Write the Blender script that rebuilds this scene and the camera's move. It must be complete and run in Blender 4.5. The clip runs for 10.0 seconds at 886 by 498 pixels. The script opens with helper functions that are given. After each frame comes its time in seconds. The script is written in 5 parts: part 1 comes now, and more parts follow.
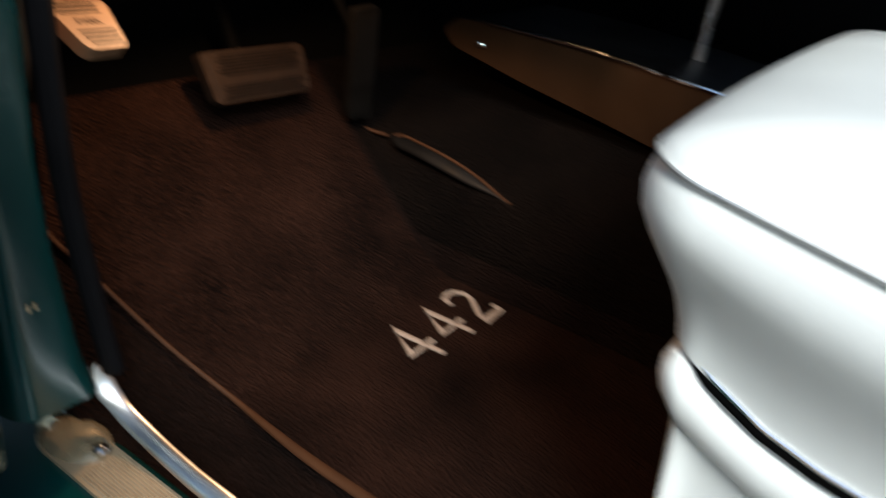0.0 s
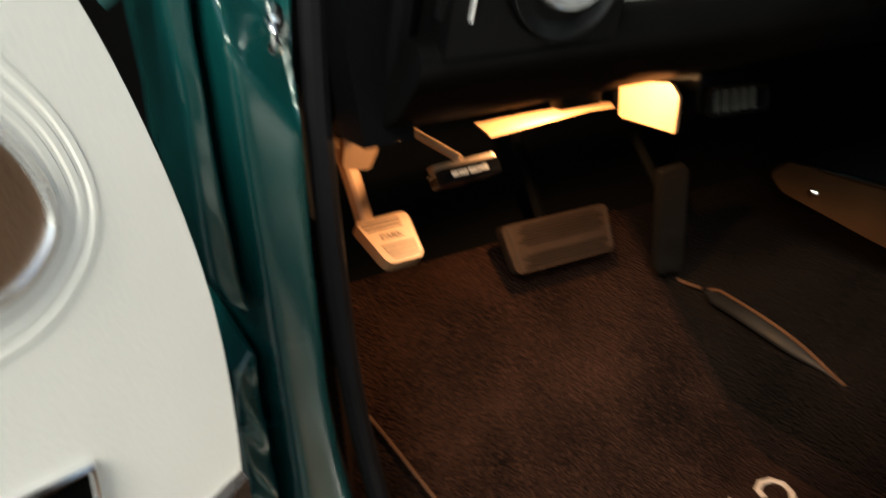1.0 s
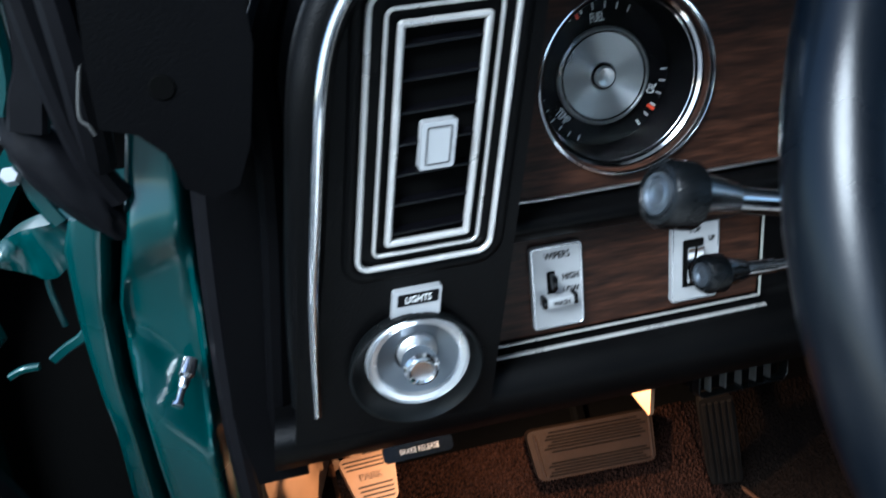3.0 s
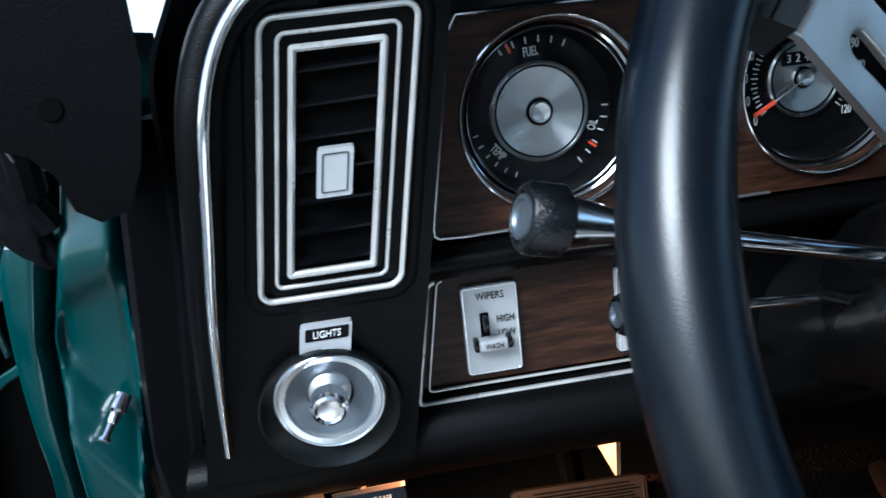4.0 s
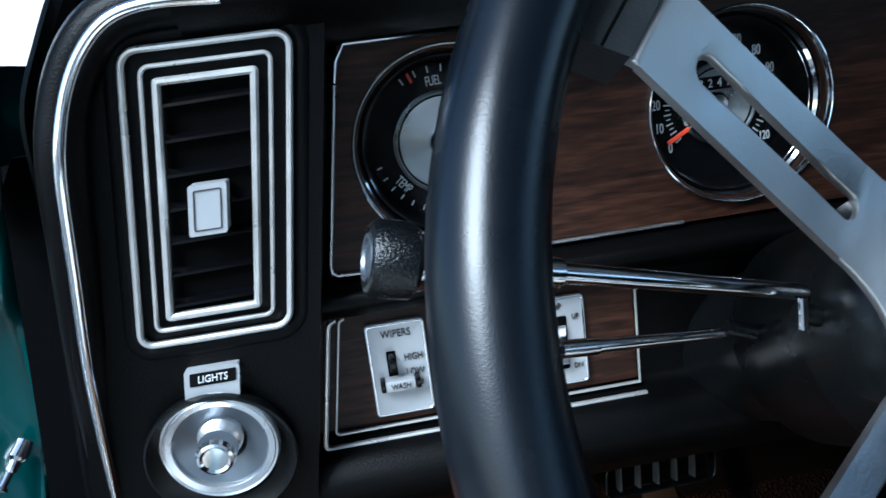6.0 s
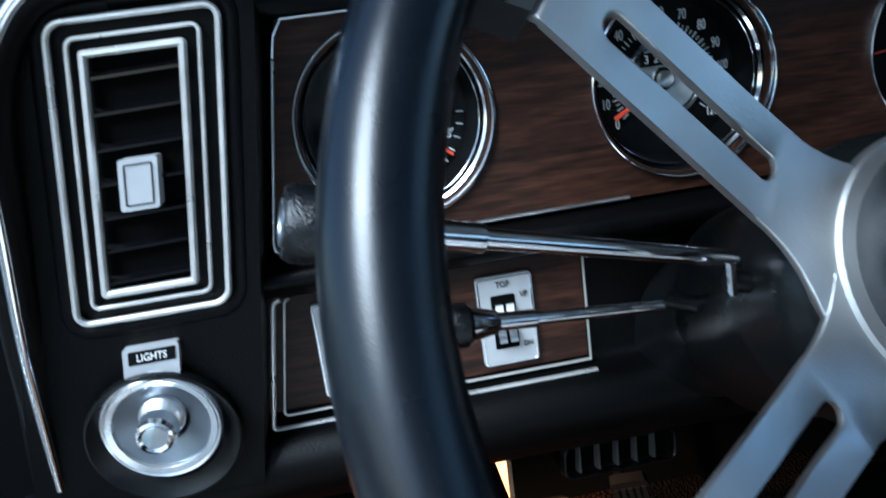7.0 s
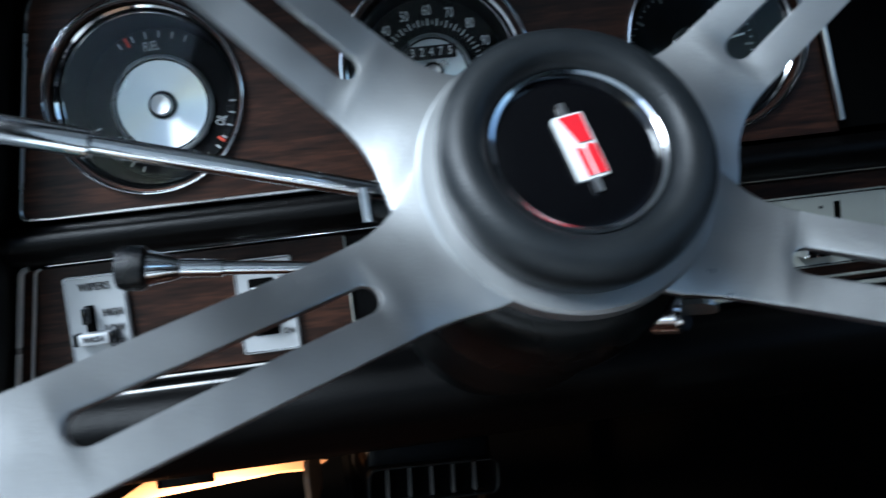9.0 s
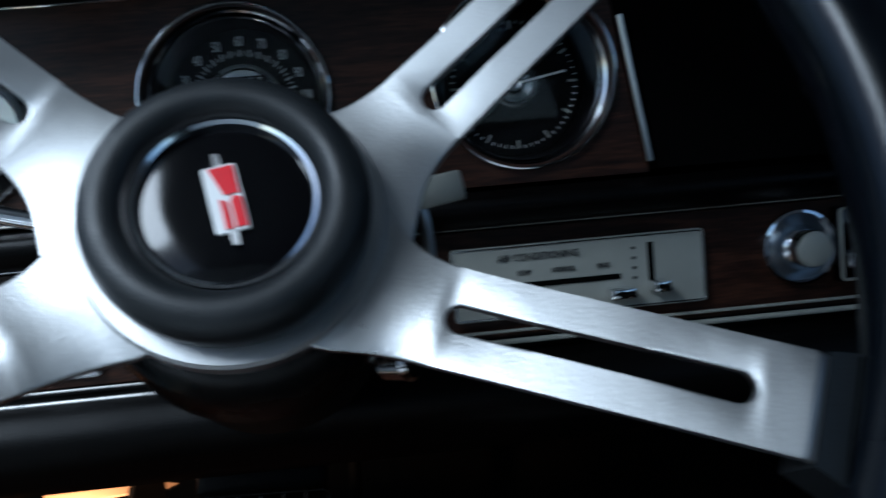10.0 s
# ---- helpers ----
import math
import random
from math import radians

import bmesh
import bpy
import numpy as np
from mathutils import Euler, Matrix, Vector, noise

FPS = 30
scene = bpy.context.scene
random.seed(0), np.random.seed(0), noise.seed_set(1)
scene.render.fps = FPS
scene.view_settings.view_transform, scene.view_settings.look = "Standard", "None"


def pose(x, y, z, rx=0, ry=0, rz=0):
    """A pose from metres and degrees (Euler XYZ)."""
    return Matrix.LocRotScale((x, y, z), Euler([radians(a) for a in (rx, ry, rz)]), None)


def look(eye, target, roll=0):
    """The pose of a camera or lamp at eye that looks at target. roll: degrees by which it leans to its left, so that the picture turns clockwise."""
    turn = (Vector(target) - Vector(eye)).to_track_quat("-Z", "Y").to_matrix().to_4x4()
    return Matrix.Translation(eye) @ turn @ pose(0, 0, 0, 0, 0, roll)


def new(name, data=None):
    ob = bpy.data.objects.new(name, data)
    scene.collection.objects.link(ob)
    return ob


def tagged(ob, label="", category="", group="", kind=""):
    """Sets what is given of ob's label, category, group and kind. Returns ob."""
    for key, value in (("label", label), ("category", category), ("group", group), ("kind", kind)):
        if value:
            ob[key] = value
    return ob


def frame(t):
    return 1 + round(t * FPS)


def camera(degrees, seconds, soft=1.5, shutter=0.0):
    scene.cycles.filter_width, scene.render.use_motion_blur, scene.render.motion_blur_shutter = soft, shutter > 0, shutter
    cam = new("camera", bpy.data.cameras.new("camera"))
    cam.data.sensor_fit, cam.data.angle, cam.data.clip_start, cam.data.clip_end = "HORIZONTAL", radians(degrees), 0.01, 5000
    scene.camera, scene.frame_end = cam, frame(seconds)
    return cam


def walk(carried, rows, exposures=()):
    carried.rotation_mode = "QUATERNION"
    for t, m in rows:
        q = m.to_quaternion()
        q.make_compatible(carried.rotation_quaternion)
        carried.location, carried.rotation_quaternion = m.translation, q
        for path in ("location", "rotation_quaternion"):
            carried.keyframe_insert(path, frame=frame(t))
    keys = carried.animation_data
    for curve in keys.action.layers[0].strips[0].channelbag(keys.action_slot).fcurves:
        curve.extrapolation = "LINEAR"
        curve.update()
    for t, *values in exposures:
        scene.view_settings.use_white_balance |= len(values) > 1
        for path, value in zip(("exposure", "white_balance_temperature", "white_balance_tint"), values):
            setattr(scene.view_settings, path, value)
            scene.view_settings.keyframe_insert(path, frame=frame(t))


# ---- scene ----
cam = camera(62.0, 10.0, soft=1.5, shutter=0.7)

# seconds, place in metres, turn in degrees
PATH = [
    (0.0, -0.6002, -0.1798, 0.7626, 62.96, -6.78, -54.87),
    (0.5, -0.5465, -0.1568, 0.7893, 65.13, -2.59, -41.68),
    (1.0, -0.5261, -0.1706, 0.8525, 66.74, 2.73, -29.76),
    (1.5, -0.4835, -0.2166, 0.9079, 67.28, 5.60, -22.14),
    (2.0, -0.4323, -0.2175, 0.9645, 64.95, 6.57, -19.59),
    (2.5, -0.3686, -0.2070, 1.0046, 65.77, 6.17, -15.04),
    (3.0, -0.3199, -0.1928, 1.0258, 67.99, 6.08, -12.07),
    (4.5, -0.2345, -0.1963, 0.9937, 74.39, 6.58, -6.46),
    (5.0, -0.2223, -0.1909, 0.9981, 74.39, 7.00, -6.81),
    (6.5, -0.1967, -0.1867, 0.9953, 75.48, 7.22, -8.20),
    (7.0, -0.1844, -0.1911, 0.9837, 75.07, 7.56, -8.48),
    (7.5, -0.1622, -0.2038, 0.9580, 75.73, 8.10, -8.05),
    (8.0, -0.1274, -0.2158, 0.9229, 77.40, 8.08, -6.50),
    (8.5, -0.0908, -0.2157, 0.9091, 79.53, 7.59, -5.46),
    (9.0, -0.0512, -0.2152, 0.8976, 85.06, 6.46, -4.57),
    (9.5, 0.0113, -0.2169, 0.9069, 84.92, 5.99, -1.70),
    (10.0, 0.0555, -0.2199, 0.8998, 85.82, 5.05, -3.65),
]
walk(cam, [(t, pose(x, y, z, rx, ry, rz)) for t, x, y, z, rx, ry, rz in PATH],
     exposures=[(0.0, 0.05, 6400, 2), (0.5, 1.05, 7100, 3), (1.0, 0.72, 7900, 3), (1.5, 0.65, 6400, 2), (2.5, 0.85, 5500, 2),
                (4.5, 0.88, 5600, 3), (6.5, 0.88, 5300, 1), (7.5, 0.97, 5300, 1), (8.0, 1.0, 5250, 0), (8.5, 0.85, 5500, 2), (9.5, 0.36, 5500, 2), (10.0, -0.22, 5300, 2)])

# ---- sky, sun and the lamp under the dash ----
world = bpy.data.worlds.new("sky")
scene.world = world
world.use_nodes = True
wn = world.node_tree.nodes
sky = wn.new("ShaderNodeTexSky")
sky.sky_type = "NISHITA"
sky.sun_disc = False
sky.sun_elevation = radians(44)
sky.sun_rotation = radians(224)
world.node_tree.links.new(sky.outputs[0], wn["Background"].inputs[0])
wn["Background"].inputs[1].default_value = 0.15

sun_data = bpy.data.lights.new("sun", "SUN")
sun_data.energy = 4.4
sun_data.angle = radians(28)
sun_data.color = (0.97, 0.98, 1.0)
sun = new("sun", sun_data)
sun.matrix_world = look((-2.5, -2.6, 4.0), (0, 0, 0.6))

LAMP = (-0.190, 0.245, 0.752)
bulb_data = bpy.data.lights.new("courtesy_light", "POINT")
bulb_data.energy = 4.0
bulb_data.color = (1.0, 0.56, 0.30)
bulb_data.shadow_soft_size = 0.006
bulb = new("courtesy_light", bulb_data)
bulb.location = (LAMP[0], LAMP[1], LAMP[2] - 0.009)


# ---- materials ----
def mat(name, base, rough=0.5, metal=0.0, vary=0.15, scale=40.0, bump=0.0, bump_scale=400.0, coat=0.0, stretch=(1, 1, 1), rough_vary=0.1, spec=0.5):
    m = bpy.data.materials.new(name)
    m.use_nodes = True
    nt = m.node_tree
    n, l = nt.nodes, nt.links
    b = n["Principled BSDF"]
    tc = n.new("ShaderNodeTexCoord")
    mp = n.new("ShaderNodeMapping")
    mp.inputs["Scale"].default_value = stretch
    l.new(tc.outputs["Object"], mp.inputs[0])
    a = n.new("ShaderNodeTexNoise")
    a.inputs["Scale"].default_value = scale
    a.inputs["Detail"].default_value = 6
    l.new(mp.outputs[0], a.inputs[0])
    ramp = n.new("ShaderNodeMixRGB")
    ramp.inputs[1].default_value = (*[c * (1 - vary) for c in base], 1)
    ramp.inputs[2].default_value = (*[min(1, c * (1 + vary)) for c in base], 1)
    l.new(a.outputs[0], ramp.inputs[0])
    l.new(ramp.outputs[0], b.inputs["Base Color"])
    a2 = n.new("ShaderNodeTexNoise")
    a2.inputs["Scale"].default_value = scale * 0.35
    a2.inputs["Detail"].default_value = 8
    l.new(tc.outputs["Object"], a2.inputs[0])
    mr = n.new("ShaderNodeMapRange")
    mr.inputs["From Min"].default_value, mr.inputs["From Max"].default_value = 0.3, 0.7
    mr.inputs["To Min"].default_value = max(0.02, rough - rough_vary)
    mr.inputs["To Max"].default_value = min(1, rough + rough_vary)
    l.new(a2.outputs[0], mr.inputs[0])
    l.new(mr.outputs[0], b.inputs["Roughness"])
    b.inputs["Metallic"].default_value = metal
    b.inputs["Coat Weight"].default_value = coat
    b.inputs["Coat Roughness"].default_value = 0.05
    b.inputs["Specular IOR Level"].default_value = spec
    if bump:
        f = n.new("ShaderNodeTexNoise")
        f.inputs["Scale"].default_value = bump_scale
        f.inputs["Detail"].default_value = 3
        l.new(mp.outputs[0], f.inputs[0])
        bp = n.new("ShaderNodeBump")
        bp.inputs["Strength"].default_value = bump
        bp.inputs["Distance"].default_value = 0.001
        l.new(f.outputs[0], bp.inputs["Height"])
        l.new(bp.outputs[0], b.inputs["Normal"])
    return m


def wood_mat():
    m = bpy.data.materials.new("woodgrain")
    m.use_nodes = True
    n, l = m.node_tree.nodes, m.node_tree.links
    b = n["Principled BSDF"]
    tc = n.new("ShaderNodeTexCoord")
    mp = n.new("ShaderNodeMapping")
    mp.inputs["Scale"].default_value = (1.0, 6.0, 9.0)
    mp.inputs["Rotation"].default_value = (0, radians(7), 0)
    l.new(tc.outputs["Object"], mp.inputs[0])
    big = n.new("ShaderNodeTexNoise")
    big.inputs["Scale"].default_value, big.inputs["Detail"].default_value = 14, 5
    big.inputs["Distortion"].default_value = 1.2
    l.new(mp.outputs[0], big.inputs[0])
    fine = n.new("ShaderNodeTexNoise")
    fine.inputs["Scale"].default_value, fine.inputs["Detail"].default_value = 70, 8
    l.new(mp.outputs[0], fine.inputs[0])
    mix = n.new("ShaderNodeMath")
    mix.operation = "MULTIPLY_ADD"
    mix.inputs[1].default_value = 0.45
    l.new(fine.outputs[0], mix.inputs[0])
    half = n.new("ShaderNodeMath")
    half.operation = "MULTIPLY"
    half.inputs[1].default_value = 0.6
    l.new(big.outputs[0], half.inputs[0])
    l.new(half.outputs[0], mix.inputs[2])
    r = n.new("ShaderNodeValToRGB")
    r.color_ramp.elements[0].position, r.color_ramp.elements[0].color = 0.36, (0.0062, 0.0029, 0.0021, 1)
    r.color_ramp.elements[1].position, r.color_ramp.elements[1].color = 0.68, (0.050, 0.020, 0.0110, 1)
    e = r.color_ramp.elements.new(0.52)
    e.color = (0.021, 0.0086, 0.0050, 1)
    l.new(mix.outputs[0], r.inputs[0])
    l.new(r.outputs[0], b.inputs["Base Color"])
    b.inputs["Roughness"].default_value = 0.4
    b.inputs["Specular IOR Level"].default_value = 0.2
    return m


def carpet_mat(name, base, light):
    m = bpy.data.materials.new(name)
    m.use_nodes = True
    n, l = m.node_tree.nodes, m.node_tree.links
    b = n["Principled BSDF"]
    tc = n.new("ShaderNodeTexCoord")
    loops = n.new("ShaderNodeTexVoronoi")
    loops.inputs["Scale"].default_value = 330
    l.new(tc.outputs["Object"], loops.inputs[0])
    worn = n.new("ShaderNodeTexNoise")
    worn.inputs["Scale"].default_value, worn.inputs["Detail"].default_value = 11, 9
    l.new(tc.outputs["Object"], worn.inputs[0])
    fuzz = n.new("ShaderNodeTexNoise")
    fuzz.inputs["Scale"].default_value, fuzz.inputs["Detail"].default_value = 460, 6
    l.new(tc.outputs["Object"], fuzz.inputs[0])
    r = n.new("ShaderNodeValToRGB")
    r.color_ramp.elements[0].position, r.color_ramp.elements[0].color = 0.40, (*base, 1)
    r.color_ramp.elements[1].position, r.color_ramp.elements[1].color = 0.66, (*light, 1)
    add = n.new("ShaderNodeMath")
    add.operation = "MULTIPLY_ADD"
    add.inputs[1].default_value = 0.68
    l.new(fuzz.outputs[0], add.inputs[0])
    h = n.new("ShaderNodeMath")
    h.operation = "MULTIPLY"
    h.inputs[1].default_value = 0.32
    l.new(worn.outputs[0], h.inputs[0])
    l.new(h.outputs[0], add.inputs[2])
    l.new(add.outputs[0], r.inputs[0])
    l.new(r.outputs[0], b.inputs["Base Color"])
    b.inputs["Roughness"].default_value = 0.95
    b.inputs["Specular IOR Level"].default_value = 0.05
    bp = n.new("ShaderNodeBump")
    bp.inputs["Strength"].default_value, bp.inputs["Distance"].default_value = 1.0, 0.0045
    l.new(loops.outputs[0], bp.inputs["Height"])
    l.new(bp.outputs[0], b.inputs["Normal"])
    return m


def brushed_mat(name, base, rough, stretch):
    return mat(name, base, rough, 1.0, 0.14, 45, 0.10, 900, stretch=stretch, rough_vary=0.14)


def spun_mat(name, base, rough):
    """Metal turned on a lathe: the grain runs round the axis that faces the driver."""
    m = mat(name, base, rough, 1.0, 0.05, 45, rough_vary=0.04)
    n, l = m.node_tree.nodes, m.node_tree.links
    tangent = n.new("ShaderNodeTangent")
    tangent.direction_type, tangent.axis = "RADIAL", "Y"
    b = n["Principled BSDF"]
    b.inputs["Anisotropic"].default_value = 0.85
    l.new(tangent.outputs[0], b.inputs["Tangent"])
    return m


def glass_mat():
    m = bpy.data.materials.new("clear_glass")
    m.use_nodes = True
    b = m.node_tree.nodes["Principled BSDF"]
    b.inputs["Base Color"].default_value = (1, 1, 1, 1)
    b.inputs["Roughness"].default_value = 0.0
    b.inputs["IOR"].default_value = 1.16
    b.inputs["Transmission Weight"].default_value = 1.0
    return m


BLACK = mat("black_grained_plastic", (0.0011, 0.0011, 0.0012), 0.40, 0, 0.25, 30, 0.25, 1100, spec=0.10)
PAD = mat("black_padded_vinyl", (0.0014, 0.0014, 0.0017), 0.45, 0, 0.25, 25, 0.2, 700, spec=0.04)
GLOSS = mat("gloss_black", (0.0015, 0.0015, 0.002), 0.14, 0, 0.1, 30, rough_vary=0.05, spec=0.3)
FACE = mat("matt_black_dial", (0.002, 0.002, 0.0025), 0.5, 0, 0.1, 60, spec=0.1)
ROOF_BOUNCE = mat("pale_roof_bounce", (0.40, 0.41, 0.42), 0.85, 0, 0.08, 20, 0.3, 600)
# near-black; on hollows, toe board and firewall it stands in for shade
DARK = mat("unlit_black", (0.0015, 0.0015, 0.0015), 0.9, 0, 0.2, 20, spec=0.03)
RUBBER = mat("black_rubber", (0.0045, 0.0045, 0.0055), 0.5, 0, 0.25, 60, 0.15, 300, spec=0.07)
KNOB = mat("pebbled_black_knob", (0.002, 0.0025, 0.003), 0.26, 0, 0.3, 200, 0.5, 1000, spec=0.42)
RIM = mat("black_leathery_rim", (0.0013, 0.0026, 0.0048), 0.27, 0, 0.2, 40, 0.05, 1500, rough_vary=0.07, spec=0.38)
HUB = mat("black_moulded_hub", (0.0080, 0.0098, 0.0112), 0.46, 0, 0.35, 90, 0.14, 1100, spec=0.34)
CHROME = mat("chrome", (0.82, 0.83, 0.85), 0.1, 1, 0.03, 30, rough_vary=0.06)
SATIN = mat("satin_silver", (0.72, 0.72, 0.72), 0.32, 1, 0.08, 80, rough_vary=0.08)
PALE = mat("bright_satin_ring", (0.70, 0.72, 0.74), 0.26, 0.85, 0.06, 90, rough_vary=0.08)
WORN = mat("worn_silver_paint", (0.62, 0.61, 0.59), 0.35, 0.7, 0.12, 120, rough_vary=0.12)
PLATE = mat("pale_silver_plate", (0.41, 0.42, 0.43), 0.38, 0.35, 0.10, 70)
# a greyer, dimmer silver than the left-hand plates and borders
DIM_SILVER = mat("dim_silver_plate", (0.30, 0.31, 0.28), 0.45, 0.2, 0.12, 60)
ROD = mat("dulled_chrome", (0.80, 0.82, 0.85), 0.14, 1, 0.08, 120, rough_vary=0.08)
SHROUD = mat("black_column_plastic", (0.0030, 0.0036, 0.0038), 0.30, 0, 0.3, 40, 0.12, 300, spec=0.24)
DULL = mat("dull_grey_louvre", (0.07, 0.07, 0.067), 0.4, 0.3, 0.2, 120)
SMOKE = mat("smoky_metal", (0.19, 0.215, 0.245), 0.36, 0.9, 0.1, 60, rough_vary=0.06)
SPOKE = brushed_mat("brushed_aluminium", (0.47, 0.475, 0.475), 0.40, (1, 1, 1))
DISC = spun_mat("spun_aluminium", (0.47, 0.49, 0.49), 0.27)
WOOD = wood_mat()
tn = DISC.node_tree.nodes.new("ShaderNodeTangent")
tn.direction_type, tn.axis = "RADIAL", "Y"
DISC.node_tree.links.new(tn.outputs[0], DISC.node_tree.nodes["Principled BSDF"].inputs["Tangent"])
DISC.node_tree.nodes["Principled BSDF"].inputs["Anisotropic"].default_value = 0.95
DISC.node_tree.nodes["Principled BSDF"].inputs["Anisotropic Rotation"].default_value = 0.25
TEAL = mat("teal_metallic_paint", (0.0004, 0.038, 0.038), 0.32, 0.15, 0.25, 9, 0.03, 40, coat=0.8, spec=0.3)
TEAL.node_tree.nodes["Principled BSDF"].inputs["Coat Roughness"].default_value = 0.17
TEAL_DARK = mat("teal_jamb_paint", (0.0015, 0.045, 0.045), 0.4, 0.2, 0.25, 12, 0.1, 60, coat=0.4)
WHITE = mat("white_vinyl", (0.84, 0.84, 0.81), 0.42, 0, 0.04, 20, 0.12, 500)
BROWN_VINYL = mat("brown_vinyl", (0.09, 0.045, 0.022), 0.5, 0, 0.35, 25, 0.3, 500)
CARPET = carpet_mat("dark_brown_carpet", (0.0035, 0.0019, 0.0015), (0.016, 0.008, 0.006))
# the brown carpet again, its colour darkened for the shade over the tunnel
SHADED_CARPET = carpet_mat("shaded_brown_carpet", (0.0010, 0.0006, 0.0005), (0.0085, 0.0052, 0.0038))
MAT = carpet_mat("black_brown_mat_pile", (0.0016, 0.0007, 0.0005), (0.033, 0.0140, 0.0090))
STRIP = mat("worn_dark_strip", (0.0026, 0.0021, 0.0019), 0.5, 0, 0.4, 80, 0.3, 400, spec=0.2)
PIPING = mat("brown_edge_binding", (0.046, 0.0190, 0.0085), 0.6, 0, 0.4, 60, 0.3, 400, spec=0.12)
THREAD = mat("cream_embroidery_thread", (0.33, 0.255, 0.205), 0.8, 0, 0.2, 300, 0.6, 900)
GAS = mat("grey_pedal_rubber", (0.0030, 0.0025, 0.0021), 0.6, 0, 0.4, 60, 0.3, 400, spec=0.2)
PEDAL = mat("worn_brown_pedal_rubber", (0.015, 0.0080, 0.0046), 0.6, 0, 0.4, 70, 0.3, 400, spec=0.2)
PAINTED = mat("beige_painted_steel", (0.195, 0.112, 0.062), 0.5, 0, 0.2, 40, 0.1, 200)
SILL = mat("ribbed_aluminium", (0.44, 0.345, 0.235), 0.34, 0.5, 0.25, 60, 0.1, 300)
WORN_BRASS = mat("polished_worn_plate", (0.50, 0.41, 0.27), 0.22, 0.75, 0.35, 120, 0.1, 200)
RED = mat("red_enamel", (0.6, 0.012, 0.022), 0.3, 0, 0.05, 60)
ORANGE = mat("orange_needle_paint", (0.75, 0.06, 0.02), 0.45, 0, 0.05, 60)
WHITE_INK = mat("white_print", (0.72, 0.73, 0.72), 0.55, 0, 0.05, 200)
DARK_INK = mat("dark_print", (0.02, 0.02, 0.02), 0.6, 0, 0.1, 200)
CONSOLE = mat("tan_console_side", (0.022, 0.0102, 0.0044), 0.45, 0, 0.3, 30, 0.15, 500, spec=0.10)
CONCRETE = mat("weathered_concrete", (0.10, 0.10, 0.097), 0.9, 0, 0.4, 6, 0.6, 120)
EMBOSSED = mat("worn_beige_lettering", (0.15, 0.088, 0.050), 0.5, 0, 0.3, 200)
GLASS = glass_mat()


# ---- helpers for shapes ----
def thing(name, at, label, category, group="", kind=""):
    ob = new(name)
    ob.location = at
    ob.empty_display_size = 0.02
    return tagged(ob, label, category, group, kind)


def part(name, bm, material, parent=None, label="", smooth=True, angle=35):
    me = bpy.data.meshes.new(name)
    bmesh.ops.recalc_face_normals(bm, faces=bm.faces)
    if smooth:
        for f in bm.faces:
            f.smooth = True
        for e in bm.edges:
            if len(e.link_faces) == 2 and e.calc_face_angle(0) > radians(angle):
                e.smooth = False
    bm.to_mesh(me)
    bm.free()
    me.materials.append(material)
    ob = new(name, me)
    if parent:
        ob.parent = parent
        if parent.type == "EMPTY":
            ob.matrix_parent_inverse = Matrix.Translation(parent.location).inverted()
    return tagged(ob, label)


def solid(name, bm, material, label, category, kind="", group=""):
    return tagged(part(name, bm, material), label, category, group, kind)


def axes(o, x, y, z):
    """A frame at o with the given directions as columns."""
    x, y, z = [Vector(v).normalized() for v in (x, y, z)]
    m = Matrix((x, y, z)).transposed().to_4x4()
    m.translation = Vector(o)
    return m


def toward(o, z, up=(0, 0, 1)):
    """A frame at o whose z looks along z and whose y is as near up as can be."""
    z = Vector(z).normalized()
    x = Vector(up).cross(z).normalized()
    return axes(o, x, z.cross(x), z)


def add_box(bm, c, s, m=None, bevel=0.0, seg=2):
    vs = bmesh.ops.create_cube(bm, size=1.0)["verts"]
    for v in vs:
        v.co = Vector((v.co.x * s[0] + c[0], v.co.y * s[1] + c[1], v.co.z * s[2] + c[2]))
    if bevel:
        es = {e for v in vs for e in v.link_edges}
        r = bmesh.ops.bevel(bm, geom=list(es), offset=bevel, segments=seg, affect="EDGES", profile=0.5)
        vs = list({v for f in r["faces"] for v in f.verts} | {v for v in vs if v.is_valid})
    if m:
        for v in vs:
            v.co = m @ v.co
    return vs


def box(c, s, m=None, bevel=0.0, seg=2):
    bm = bmesh.new()
    add_box(bm, c, s, m, bevel, seg)
    return bm


def add_lathe(bm, profile, m, seg=48, arc=360.0):
    """Turns (radius, height) pairs about the z of m."""
    rings = []
    full = arc >= 360
    count = seg if full else seg + 1
    for r, h in profile:
        if r < 1e-6:
            rings.append([bm.verts.new(m @ Vector((0, 0, h)))])
        else:
            rings.append([bm.verts.new(m @ Vector((r * math.cos(radians(arc) * i / seg), r * math.sin(radians(arc) * i / seg), h))) for i in range(count)])
    for a, b in zip(rings, rings[1:]):
        for i in range(seg):
            j = (i + 1) % count
            if len(a) == 1 and len(b) == 1:
                continue
            if len(a) == 1:
                bm.faces.new((a[0], b[i], b[j]))
            elif len(b) == 1:
                bm.faces.new((a[i], b[0], a[j]))
            else:
                bm.faces.new((a[i], b[i], b[j], a[j]))
    return bm


def lathe(profile, m, seg=48, arc=360.0):
    return add_lathe(bmesh.new(), profile, m, seg, arc)


